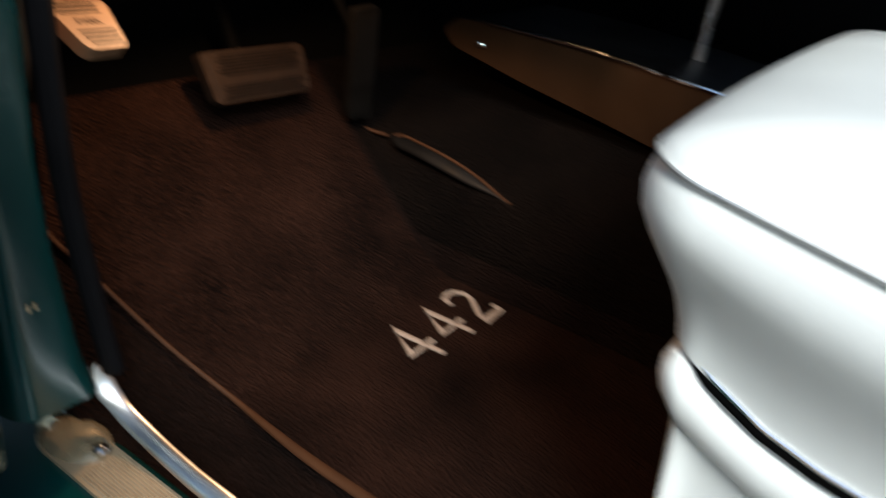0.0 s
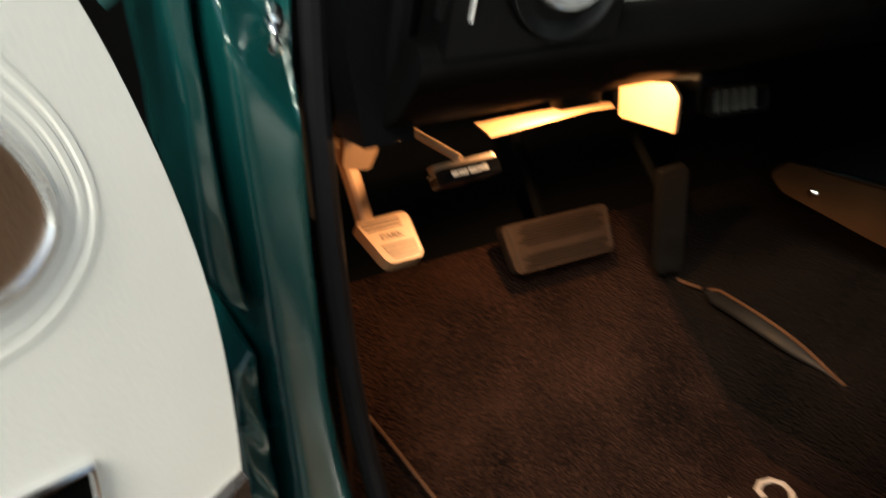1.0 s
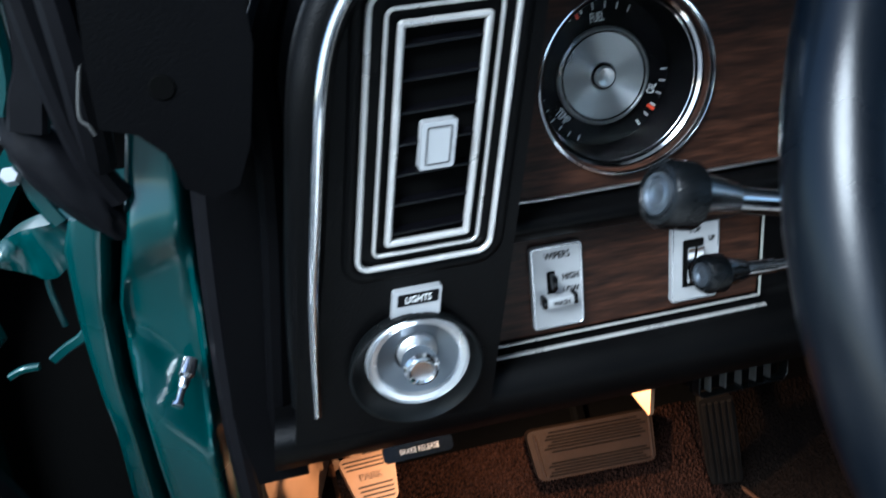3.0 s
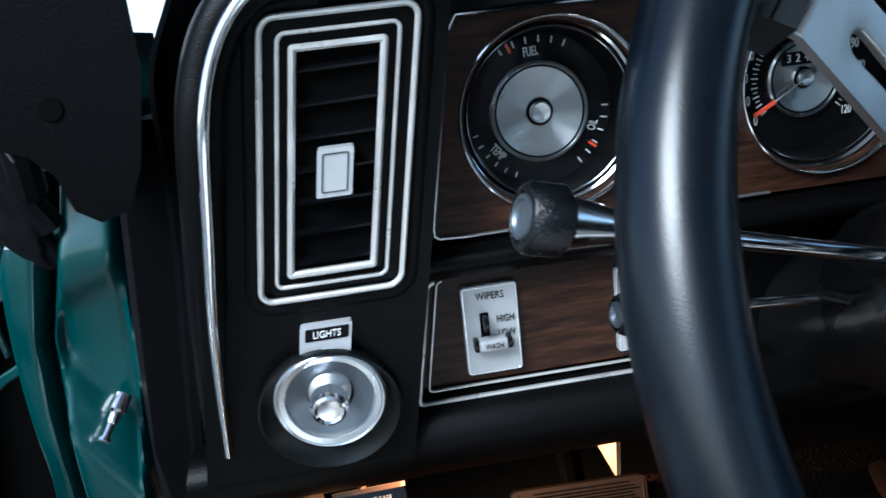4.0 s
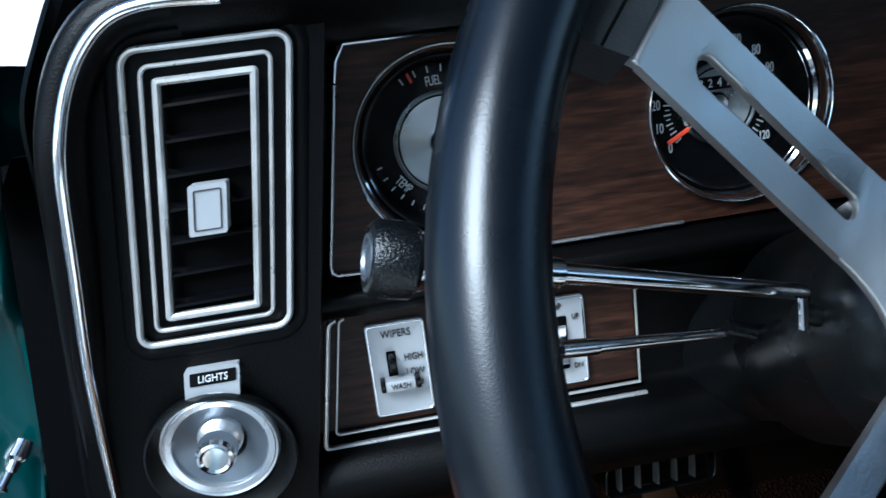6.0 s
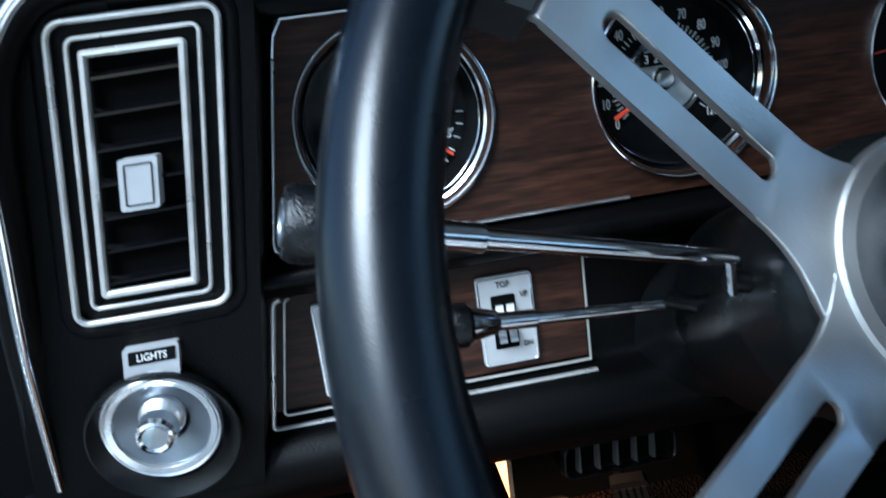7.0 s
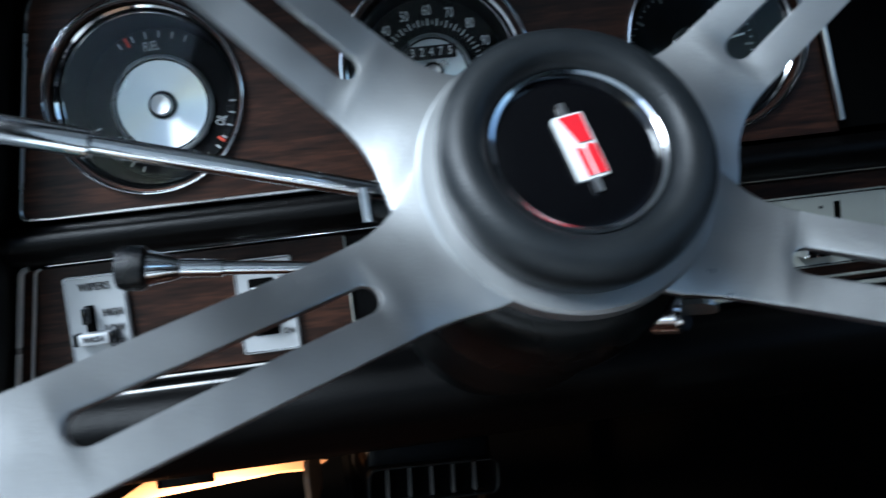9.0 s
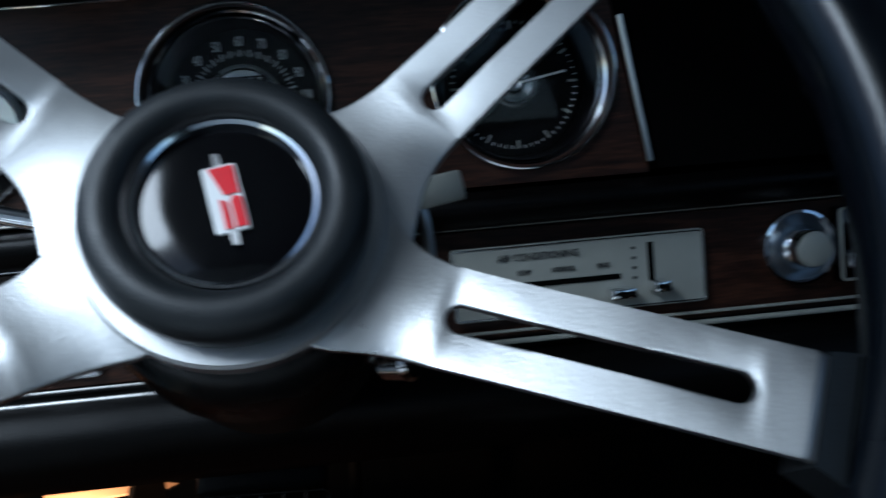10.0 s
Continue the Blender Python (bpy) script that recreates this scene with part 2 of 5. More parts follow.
def add_sweep(bm, pts, section, normal=None, closed=False, cap=True):
    """Carries a closed section of (side, out) pairs along pts; normal fixes the out direction."""
    pts = [Vector(p) for p in pts]
    n = len(pts)
    rings, out = [], None
    for i, p in enumerate(pts):
        a = pts[(i - 1) % n] if (closed or i) else p
        b = pts[(i + 1) % n] if (closed or i < n - 1) else p
        t = (b - a).normalized()
        if normal is not None:
            out = Vector(normal)
            out = (out - t * out.dot(t)).normalized()
        elif out is None:
            out = t.orthogonal().normalized()
        else:
            out = (out - t * out.dot(t)).normalized()
        side = t.cross(out)
        k = 1.0
        if (closed or 0 < i < n - 1) and normal is not None:
            half = (p - a).normalized().dot((b - p).normalized())
            k = 1 / max(0.5, math.sqrt(max(0.0, (1 + half) / 2)))
        rings.append([bm.verts.new(p + side * s * k + out * o) for s, o in section])
    m = len(section)
    for i in range(n if closed else n - 1):
        a, b = rings[i], rings[(i + 1) % n]
        for j in range(m):
            bm.faces.new((a[j], a[(j + 1) % m], b[(j + 1) % m], b[j]))
    if not closed and cap:
        bm.faces.new(rings[0])
        bm.faces.new(rings[-1])
    return bm


def sweep(pts, section, normal=None, closed=False):
    return add_sweep(bmesh.new(), pts, section, normal, closed)


def disc_section(r, seg=12):
    return [(r * math.cos(2 * math.pi * i / seg), r * math.sin(2 * math.pi * i / seg)) for i in range(seg)]


def bar_section(w, h, b=None):
    """A bar w wide and h high, chamfered by b, its foot at 0."""
    b = b if b is not None else min(w, h) * 0.3
    return [(-w / 2, 0), (w / 2, 0), (w / 2, h - b), (w / 2 - b, h), (-w / 2 + b, h), (-w / 2, h - b)]


def round_rect(w, h, r, seg=5, cx=0.0, cy=0.0):
    pts = []
    for sx, sy, a0 in ((1, 1, 0), (-1, 1, 90), (-1, -1, 180), (1, -1, 270)):
        for i in range(seg + 1):
            a = radians(a0 + 90 * i / seg)
            pts.append((cx + sx * (w / 2 - r) + r * math.cos(a), cy + sy * (h / 2 - r) + r * math.sin(a)))
    return pts


def smooth_path(pts, steps=6):
    """A rounded line through the points (Catmull-Rom)."""
    pts = [Vector(p) for p in pts]
    out = []
    for i in range(len(pts) - 1):
        p0, p1, p2, p3 = pts[max(i - 1, 0)], pts[i], pts[i + 1], pts[min(i + 2, len(pts) - 1)]
        for k in range(steps):
            t = k / steps
            out.append(0.5 * ((2 * p1) + (p2 - p0) * t + (2 * p0 - 5 * p1 + 4 * p2 - p3) * t * t + (3 * p1 - p0 - 3 * p2 + p3) * t ** 3))
    return out + [pts[-1]]


def add_prism(bm, poly, place, d0, d1):
    """A flat outline between the depths d0 and d1; place(u, v, d) gives the point."""
    a = [bm.verts.new(place(u, v, d0)) for u, v in poly]
    b = [bm.verts.new(place(u, v, d1)) for u, v in poly]
    bm.faces.new(a)
    bm.faces.new(b[::-1])
    for i in range(len(poly)):
        j = (i + 1) % len(poly)
        bm.faces.new((a[i], b[i], b[j], a[j]))
    return bm


def prism(poly, place, d0, d1, bevel=0.0, seg=2):
    bm = add_prism(bmesh.new(), poly, place, d0, d1)
    if bevel:
        es = [e for e in bm.edges if e.calc_face_angle(0) > radians(25)]
        bmesh.ops.bevel(bm, geom=es, offset=bevel, segments=seg, affect="EDGES", profile=0.5)
    return bm


def lettering(name, text, size, m, material, parent, depth=0.0003, squeeze=1.0):
    c = bpy.data.curves.new(name, "FONT")
    c.body, c.size, c.extrude = text, size, depth
    c.align_x, c.align_y = "CENTER", "CENTER"
    c.resolution_u = 3
    tmp = new("lettering_tmp", c)
    dg = bpy.context.evaluated_depsgraph_get()
    me = bpy.data.meshes.new_from_object(tmp.evaluated_get(dg))
    bpy.data.objects.remove(tmp)
    me.transform(m @ Matrix.Diagonal((squeeze, 1, 1, 1)))
    me.name = name
    me.materials.clear()
    me.materials.append(material)
    ob = new(name, me)
    if parent:
        ob.parent = parent
        if parent.type == "EMPTY":
            ob.matrix_parent_inverse = Matrix.Translation(parent.location).inverted()
    return ob


BACK = (0, -1, 0)
LEANS = 0.18


def lean(x, z, y):
    """A place on the slanting left end of the dashboard: x is that at height 0.9."""
    return Vector((x + LEANS * (z - 0.9), y, z))


def tipped(x, z, y):
    """A place on the driver's end panel, which tips back towards the driver as it rises."""
    return lean(x, z, y - 0.105 * (z - 0.90))


def face_on(x, y, z):
    """A frame on the dashboard that looks back at the driver."""
    return axes((x, y, z), (1, 0, 0), (0, 0, 1), BACK)


# ---- ground and the shell of the car ----
def rounded(poly, r, seg=5):
    out = []
    n = len(poly)
    for i in range(n):
        p0, p1, p2 = Vector(poly[i - 1]), Vector(poly[i]), Vector(poly[(i + 1) % n])
        a, b = (p0 - p1), (p2 - p1)
        k = min(r, a.length * 0.45, b.length * 0.45)
        a, b = p1 + a.normalized() * k, p1 + b.normalized() * k
        for j in range(seg + 1):
            t = j / seg
            q = a * (1 - t) ** 2 + p1 * 2 * t * (1 - t) + b * t * t
            out.append((q.x, q.y))
    return out


solid("ground", box((0, 0, 0.02), (600, 600, 0.1)), CONCRETE, "grey weathered concrete under the parked car", "ground", "structure")

# made-up white surface that fills the bright gaps beyond the door
far = thing("backdrop", (-4.5, 9.0, 0.07), "pale wall added far off to stand for the bright outdoors", "wall", kind="structure")
part("bright_fill", box((-4.5, 9.0, 2.3), (9.0, 0.3, 4.5), bevel=0.02), WHITE, far)

# the carpeted floor rises into the toe board, and on the inner side into the tunnel
def floor_height(x, y):
    z = 0.357
    rise = y - 0.185
    if rise > 0:
        z += 0.95 * (rise - 0.03 * (1 - math.exp(-rise / 0.03)))
    side = x - 0.028
    if side > 0:
        z = max(z, 0.357 + 0.110 * (1 - math.exp(-side / 0.018)) + 0.45 * min(side, 0.13))
    return z


def sheet(x0, x1, y0, y1, nx, ny, lift, thick, left=None):
    """A piece of carpet that follows the floor; left(y), if given, is its outer edge."""
    bm = bmesh.new()
    top = []
    for i in range(nx + 1):
        top.append([])
        for j in range(ny + 1):
            y = y0 + (y1 - y0) * j / ny
            a = left(y) if left else x0
            x = a + (x1 - a) * i / nx
            top[i].append(bm.verts.new((x, y, floor_height(x, y) + lift)))
    low = [[bm.verts.new(v.co - Vector((0, 0, thick))) for v in row] for row in top]
    for i in range(nx):
        for j in range(ny):
            bm.faces.new((top[i][j], top[i + 1][j], top[i + 1][j + 1], top[i][j + 1]))
            bm.faces.new((low[i][j], low[i][j + 1], low[i + 1][j + 1], low[i + 1][j]))
    for i in range(nx):
        bm.faces.new((top[i][0], low[i][0], low[i + 1][0], top[i + 1][0]))
        bm.faces.new((top[i][ny], top[i + 1][ny], low[i + 1][ny], low[i][ny]))
    for j in range(ny):
        bm.faces.new((top[0][j], top[0][j + 1], low[0][j + 1], low[0][j]))
        bm.faces.new((top[nx][j], low[nx][j], low[nx][j + 1], top[nx][j + 1]))
    return bm


solid("floor", sheet(-0.385, 0.034, -1.5, 0.42, 60, 90, 0, 0.02), CARPET, "dark brown loop carpet over floor and toe board", "carpet", "structure")
# shade beside the heel strip is put into this carpet's colour
solid("tunnel", sheet(0.034, 0.95, -1.5, 0.42, 120, 60, 0, 0.02), SHADED_CARPET, "brown carpet over the transmission tunnel, darkened for its shade", "carpet", "structure")
# black from here forward paints the shade behind the pedals
solid("toe_board", sheet(-0.385, 0.95, 0.42, 0.58, 60, 12, 0, 0.02), DARK, "upper toe board, blackened for the shade behind the pedals", "toe board", "structure")
# added out of view: holds back the sun and gives the spokes something pale to mirror
solid("ceiling", box((0.365, -0.62, 1.40), (1.23, 1.80, 0.03)), ROOF_BOUNCE, "pale unseen roof slab added to block and bounce light", "ceiling", "structure")
# firewall coloured black for the darkness under the dash
solid("wall_front", box((0.28, 0.60, 0.80), (1.36, 0.04, 0.62)), DARK, "firewall behind the pedals, black for the shade there", "firewall", "structure")
solid("wall_right", box((0.98, -0.4, 0.72), (0.05, 2.2, 0.74)), BLACK, "dark trim on the far side of the cabin", "wall", "structure")
solid("wall_rear", box((0.28, -1.55, 0.72), (1.4, 0.05, 0.74)), BLACK, "dark rear bulkhead of the cabin", "wall", "structure")

# rear quarter is added out of view to block light from the left rear
quarter = thing("rear_quarter", (-0.42, -1.28, 0.30), "unseen teal rear quarter with dark inner trim, added to block light", "car body", kind="structure")
part("outer_skin", prism([(-0.98, 0.30), (-0.98, 0.96), (-1.05, 0.985), (-1.60, 0.985), (-1.60, 0.30)], lambda u, v, d: Vector((-0.50 + d + 0.05 * abs(v - 0.65), u, v)), 0.0, 0.03, 0.008, 3), TEAL, quarter)
part("inner_trim", prism([(-0.99, 0.34), (-0.99, 0.95), (-1.53, 0.95), (-1.53, 0.34)], lambda u, v, d: Vector((-0.41 + d, u, v)), 0.0, 0.02, 0.004, 2), BLACK, quarter)
part("roof_side", prism([(-1.02, 0.99), (-0.96, 1.385), (-1.53, 1.385), (-1.53, 0.99)], lambda u, v, d: Vector((-0.44 + d + 0.42 * (v - 0.99), u, v)), 0.0, 0.02, 0.004, 2), PAD, quarter, "unseen black roof side added to block light")

# ---- the hinge pillar with its jamb ----
pillar = thing("hinge_pillar", (-0.42, 0.25, 0.35), "glossy teal painted door hinge pillar with black rubber seal", "door pillar", kind="structure")
right_edge = [(-0.372, 0.40), (-0.388, 0.46), (-0.400, 0.55), (-0.4030, 0.60), (-0.4020, 0.69), (-0.3990, 0.75), (-0.3980, 0.79), (-0.3940, 0.832), (-0.3905, 0.87), (-0.386, 0.912), (-0.378, 1.02)]
left_edge = [(-0.405, 1.02), (-0.413, 0.955), (-0.427, 0.905), (-0.4410, 0.86), (-0.4448, 0.815), (-0.4450, 0.757), (-0.4430, 0.68), (-0.4415, 0.58), (-0.4405, 0.48), (-0.440, 0.40)]
xz = lambda u, v, d: Vector((u, d, v))
# a pressed sheet, gently hollowed and uneven, between both edges
def on_edge(edge, z):
    e = sorted(edge, key=lambda p: p[1])
    for (x0, z0), (x1, z1) in zip(e, e[1:]):
        if z <= z1:
            return x0 + (x1 - x0) * (z - z0) / (z1 - z0)
    return e[-1][0]


def pressing(left, right, z0, z1, depth, rows=90, cols=22, deep=0.11):
    bm = bmesh.new()
    grid = []
    for i in range(rows + 1):
        z = z0 + (z1 - z0) * i / rows
        a, b = on_edge(left, z), on_edge(right, z)
        grid.append([bm.verts.new((a + (b - a) * j / cols, depth(j / cols, z), z)) for j in range(cols + 1)])
    for i in range(rows):
        for j in range(cols):
            bm.faces.new((grid[i][j], grid[i][j + 1], grid[i + 1][j + 1], grid[i + 1][j]))
    r = bmesh.ops.extrude_face_region(bm, geom=list(bm.faces))
    for v in r["geom"]:
        if isinstance(v, bmesh.types.BMVert):
            v.co.y += deep
    return bm


def ease(t):
    t = min(1.0, max(0.0, t))
    return t * t * (3 - 2 * t)


def pillar_depth(k, z):
    edge = abs(2 * k - 1)
    y = 0.206 + 0.020 * edge ** 7
    inside = ease((k - 0.06) / 0.12) * ease((0.95 - k) / 0.12)
    # a hollow round the switch; its foot slants down from the outer side and turns up before the seal
    top = 0.836 - 0.046 * min(1, max(0, (k - 0.12) / 0.68)) + 0.022 * ease((k - 0.80) / 0.14)
    y += 0.0110 * inside * ease((0.915 - z) / 0.07) * ease((z - top + 0.008) / 0.030)
    y -= 0.0100 * inside * ease((top - z) / 0.032) * (1 - 0.9 * ease((top - 0.05 - z) / 0.30))
    # a smaller swelling under the post
    y -= 0.0060 * inside * ease((z - 0.868 - 0.018 * k) / 0.022) * ease((0.935 - z) / 0.03)
    calm = 0.25 + 0.75 * ease((z - 0.72) / 0.06)
    return y + calm * (0.0005 * math.sin(61 * z + 4 * k) + 0.0002 * math.sin(97 * z - 6 * k))


def flange_depth(k, z):
    edge = abs(2 * k - 1)
    return 0.209 + 0.014 * edge ** 7 + 0.0005 * math.sin(75 * z + 2 * k) + 0.0002 * math.sin(170 * z + 3 * k)


part("pillar_face", pressing(left_edge, right_edge, 0.428, 1.02, pillar_depth, 130, 32), TEAL, pillar)
seal = smooth_path([(-0.371, 0.205, 0.97), (-0.378, 0.207, 0.92), (-0.386, 0.208, 0.85), (-0.392, 0.208, 0.77), (-0.393, 0.209, 0.68), (-0.389, 0.212, 0.58), (-0.378, 0.214, 0.49), (-0.368, 0.216, 0.432)])
part("rubber_seal", sweep(seal, disc_section(0.0075, 10)), RUBBER, pillar, "black rubber weatherstrip")
# the outer strip of the jamb, past a dark groove
outer_left = [(-0.452, 0.915), (-0.459, 0.90), (-0.4630, 0.855), (-0.4630, 0.825), (-0.4615, 0.775), (-0.465, 0.71), (-0.4645, 0.683), (-0.458, 0.668), (-0.449, 0.662)]
outer_right = [(-0.4300, 0.915), (-0.4320, 0.905), (-0.4440, 0.86), (-0.4478, 0.815), (-0.4480, 0.757), (-0.4460, 0.68), (-0.4452, 0.662)]
part("outer_flange", pressing(outer_left, outer_right, 0.662, 0.915, flange_depth, 60, 12), TEAL, pillar)
low_left = [(-0.449, 0.632), (-0.460, 0.618), (-0.465, 0.59), (-0.467, 0.52), (-0.467, 0.40)]
low_right = [(-0.446, 0.632), (-0.4447, 0.620), (-0.4440, 0.57), (-0.4430, 0.40)]
part("lower_flange", pressing(low_left, low_right, 0.40, 0.632, lambda k, z: flange_depth(k, z) + 0.004 + 0.0012 * math.sin(130 * z + 6 * k), 50, 12), TEAL, pillar)
# added black board stands for the shaded hollow behind the hinges
part("jamb_shade_board", box((-0.55, 0.40, 0.63), (0.30, 0.02, 0.60)), DARK, pillar)
def dented(bm, deep, size, seed):
    """A pressing or casting made uneven, so that it mirrors its surroundings in patches."""
    bmesh.ops.triangulate(bm, faces=bm.faces)
    bmesh.ops.subdivide_edges(bm, edges=[e for e in bm.edges if e.calc_length() > 0.006], cuts=3, use_grid_fill=True)
    mid = sum((v.co for v in bm.verts), Vector()) / len(bm.verts)
    reach = max((v.co - mid).length for v in bm.verts)
    for v in bm.verts:
        q = v.co * size + Vector((seed, 0, seed * 0.7))
        v.co.y += deep * noise.noise(q) + 0.5 * deep * noise.noise(q * 2.3) + 1.5 * deep * ((v.co - mid).length / reach) ** 2
    return bm


# hinge: plate, bent strap, stop rod, hook and bolts
hinge_plate = [(-0.500, 0.897), (-0.492, 0.906), (-0.474, 0.912), (-0.451, 0.912), (-0.451, 0.893), (-0.470, 0.879), (-0.489, 0.889)]
part("hinge_plate", dented(prism(rounded(hinge_plate, 0.006), xz, 0.217, 0.246, 0.005, 3), 0.0060, 70, 3.1), TEAL, pillar, angle=60)
part("hinge_strap", dented(prism(rounded([(-0.545, 0.912), (-0.525, 0.910), (-0.512, 0.902), (-0.502, 0.891), (-0.504, 0.870), (-0.505, 0.846), (-0.513, 0.853), (-0.535, 0.879), (-0.56, 0.885)], 0.004), xz, 0.200, 0.216, 0.005, 3), 0.0085, 45, 7.7), TEAL, pillar, angle=60)
part("hinge_blade", sweep(smooth_path([(-0.468, 0.222, 0.968), (-0.466, 0.221, 0.945), (-0.464, 0.221, 0.928), (-0.458, 0.223, 0.912)]), bar_section(0.008, 0.004, 0.001), (0.3, -0.95, 0)), TEAL, pillar)
part("stop_rod", sweep(smooth_path([(-0.478, 0.238, 0.884), (-0.480, 0.240, 0.865), (-0.479, 0.242, 0.843)]), disc_section(0.0019, 8)), TEAL_DARK, pillar)
part("hook", sweep(smooth_path([(-0.452, 0.232, 0.880), (-0.456, 0.236, 0.868), (-0.458, 0.236, 0.862), (-0.461, 0.231, 0.850), (-0.466, 0.229, 0.841), (-0.477, 0.229, 0.835), (-0.486, 0.230, 0.829)]), bar_section(0.006, 0.004, 0.001), BACK), TEAL_DARK, pillar)
part("hook_tab", sweep(smooth_path([(-0.495, 0.230, 0.826), (-0.504, 0.230, 0.826), (-0.512, 0.230, 0.823)]), bar_section(0.004, 0.004, 0.001), BACK), TEAL_DARK, pillar)
for bx, bz in ((-0.4555, 0.972), (-0.471, 0.942), (-0.4505, 0.934)):
    part("hinge_bolt", lathe([(0, -0.004), (0.0048, -0.004), (0.0048, 0.004), (0.004, 0.0055), (0, 0.0055)], toward((bx, 0.214, bz), (0.2, -0.9, 0.4)), 6), PLATE, pillar)
# push switch of the courtesy light
sw = toward((-0.4110, 0.2045, 0.8150), (-0.30, -0.78, -0.56))
part("door_switch", lathe([(0, -0.009), (0.0050, -0.009), (0.0050, 0.001), (0.0034, 0.0025), (0.003, 0.008), (0.0022, 0.009), (0.0022, 0.017), (0.0036, 0.0175), (0.0036, 0.0195), (0, 0.020)], sw, 16), CHROME, pillar, "metal plunger switch")
# brass inspection tag low on the jamb
for k in range(2):
    part("metal_tag", box((-0.4240 + 0.0040 * k, 0.2036, 0.5110), (0.0022, 0.002, 0.0050), bevel=0.0004), WORN_BRASS, pillar, "small brass tag")

# black trim of the windscreen post
post = thing("windscreen_post", (-0.38, 0.15, 0.93), "black vinyl trim over the windscreen post with a screw hole", "pillar trim", kind="structure")
poly = [(-0.3975, 0.9760), (-0.384, 0.9715), (-0.3755, 0.9625), (-0.3712, 0.9475), (-0.362, 0.9415), (-0.350, 0.945), (-0.342, 0.962), (-0.3335, 1.00), (-0.3325, 1.10), (-0.325, 1.45), (-0.365, 1.45), (-0.382, 1.10), (-0.396, 1.0)]
part("post_cover", prism(poly, lambda u, v, d: Vector((max(u - (d - 0.113) * 0.75, min(u, -0.374)), d, v)), 0.113, 0.165, 0.006, 3), PAD, post)
part("screw_hole", lathe([(0, 0.0006), (0.0045, 0.0006), (0.0052, 0)], toward((-0.3705, 0.1128, 0.9885), BACK), 20), DARK, post)
part("door_seal", sweep(smooth_path([(-0.410, 0.14, 1.45), (-0.413, 0.15, 1.2), (-0.414, 0.17, 1.02), (-0.42, 0.19, 0.965), (-0.424, 0.20, 0.945)]), disc_section(0.009, 10)), RUBBER, post)
part("door_seal", sweep(smooth_path([(-0.432, 0.16, 1.45), (-0.431, 0.17, 1.15), (-0.430, 0.18, 1.02), (-0.428, 0.195, 0.955), (-0.420, 0.205, 0.925)]), disc_section(0.0075, 10)), RUBBER, post)
part("seal_lip", sweep(smooth_path([(-0.392, 0.155, 1.10), (-0.4040, 0.168, 1.021), (-0.4130, 0.168, 0.9926), (-0.4178, 0.168, 0.9745), (-0.4150, 0.168, 0.9690), (-0.4137, 0.169, 0.9645)]), disc_section(0.0009, 8)), DULL, post, "thin grey lip of the seal")
part("seal_base", sweep(smooth_path([(-0.430, 0.172, 1.45), (-0.4300, 0.192, 1.20), (-0.4345, 0.2010, 1.024), (-0.4465, 0.2010, 0.980), (-0.4505, 0.2010, 0.966)]), bar_section(0.018, 0.008, 0.002), BACK), RUBBER, post)
part("outer_frame", sweep(smooth_path([(-0.4640, 0.207, 0.978), (-0.4545, 0.203, 1.02), (-0.452, 0.190, 1.20), (-0.444, 0.17, 1.45)]), bar_section(0.018, 0.012, 0.003), BACK), TEAL_DARK, post, "dark teal windscreen frame")
bm = bmesh.new()
bmesh.ops.create_icosphere(bm, subdivisions=4, radius=1)
end_m = axes((-0.4425, 0.207, 0.9385), Vector((-0.50, 0, 0.866)), BACK, Vector((0.866, 0, 0.50)))
for v in bm.verts:
    p = v.co.copy()
    k = 1 + 0.10 * noise.noise(p * 2.3) + 0.05 * noise.noise(p * 5.1)
    v.co = end_m @ Vector((p.x * 0.041 * k, p.y * 0.014 * k, p.z * (0.0145 + 0.003 * p.x) * k))
part("seal_end", bm, RUBBER, post, "crumpled rubber seal end")

# front wing outside, beyond the hinges
wing = thing("front_wing", (-0.62, 0.9, 0.12), "teal metallic front wing of the car", "car wing", kind="structure")
bm = bmesh.new()
prof = smooth_path([(-0.60, 0, 0.30), (-0.63, 0, 0.55), (-0.610, 0, 0.78), (-0.565, 0, 0.875), (-0.532, 0, 0.922), (-0.487, 0, 0.970), (-0.440, 0, 0.984), (-0.30, 0, 0.99)], 5)
ra = [bm.verts.new((p.x, 0.36, p.z)) for p in prof]
rb = [bm.verts.new((p.x, 1.8, p.z)) for p in prof]
rc = [bm.verts.new((p.x + 0.013, 0.36, p.z - 0.012)) for p in prof]
rd = [bm.verts.new((p.x + 0.013, 1.8, p.z - 0.012)) for p in prof]
for i in range(len(prof) - 1):
    bm.faces.new((ra[i], ra[i + 1], rb[i + 1], rb[i]))
    bm.faces.new((rc[i], rd[i], rd[i + 1], rc[i + 1]))
    bm.faces.new((ra[i], rc[i], rc[i + 1], ra[i + 1]))
part("wing_panel", bm, TEAL, wing)

# sill with its scuff plate
sill = thing("door_sill", (-0.42, -0.2, 0.36), "teal door sill with a ribbed aluminium scuff plate", "door sill", kind="structure")
part("sill_body", box((-0.43, -0.42, 0.325), (0.13, 1.5, 0.095), bevel=0.02, seg=4), TEAL, sill)
plate_in, plate_out = -0.3795, -0.4145
bm = bmesh.new()
end = [(plate_in, -1.1), (plate_in, 0.20)] + [(-0.3970 + 0.0175 * math.cos(radians(a)), 0.236 + 0.024 * math.sin(radians(a))) for a in range(0, 181, 15)] + [(plate_out, 0.20), (plate_out, -1.1)]
add_prism(bm, end, lambda u, v, d: Vector((u, v, d)), 0.373, 0.3765)
scuff = part("scuff_plate", bm, SILL, sill, "ribbed aluminium scuff plate")
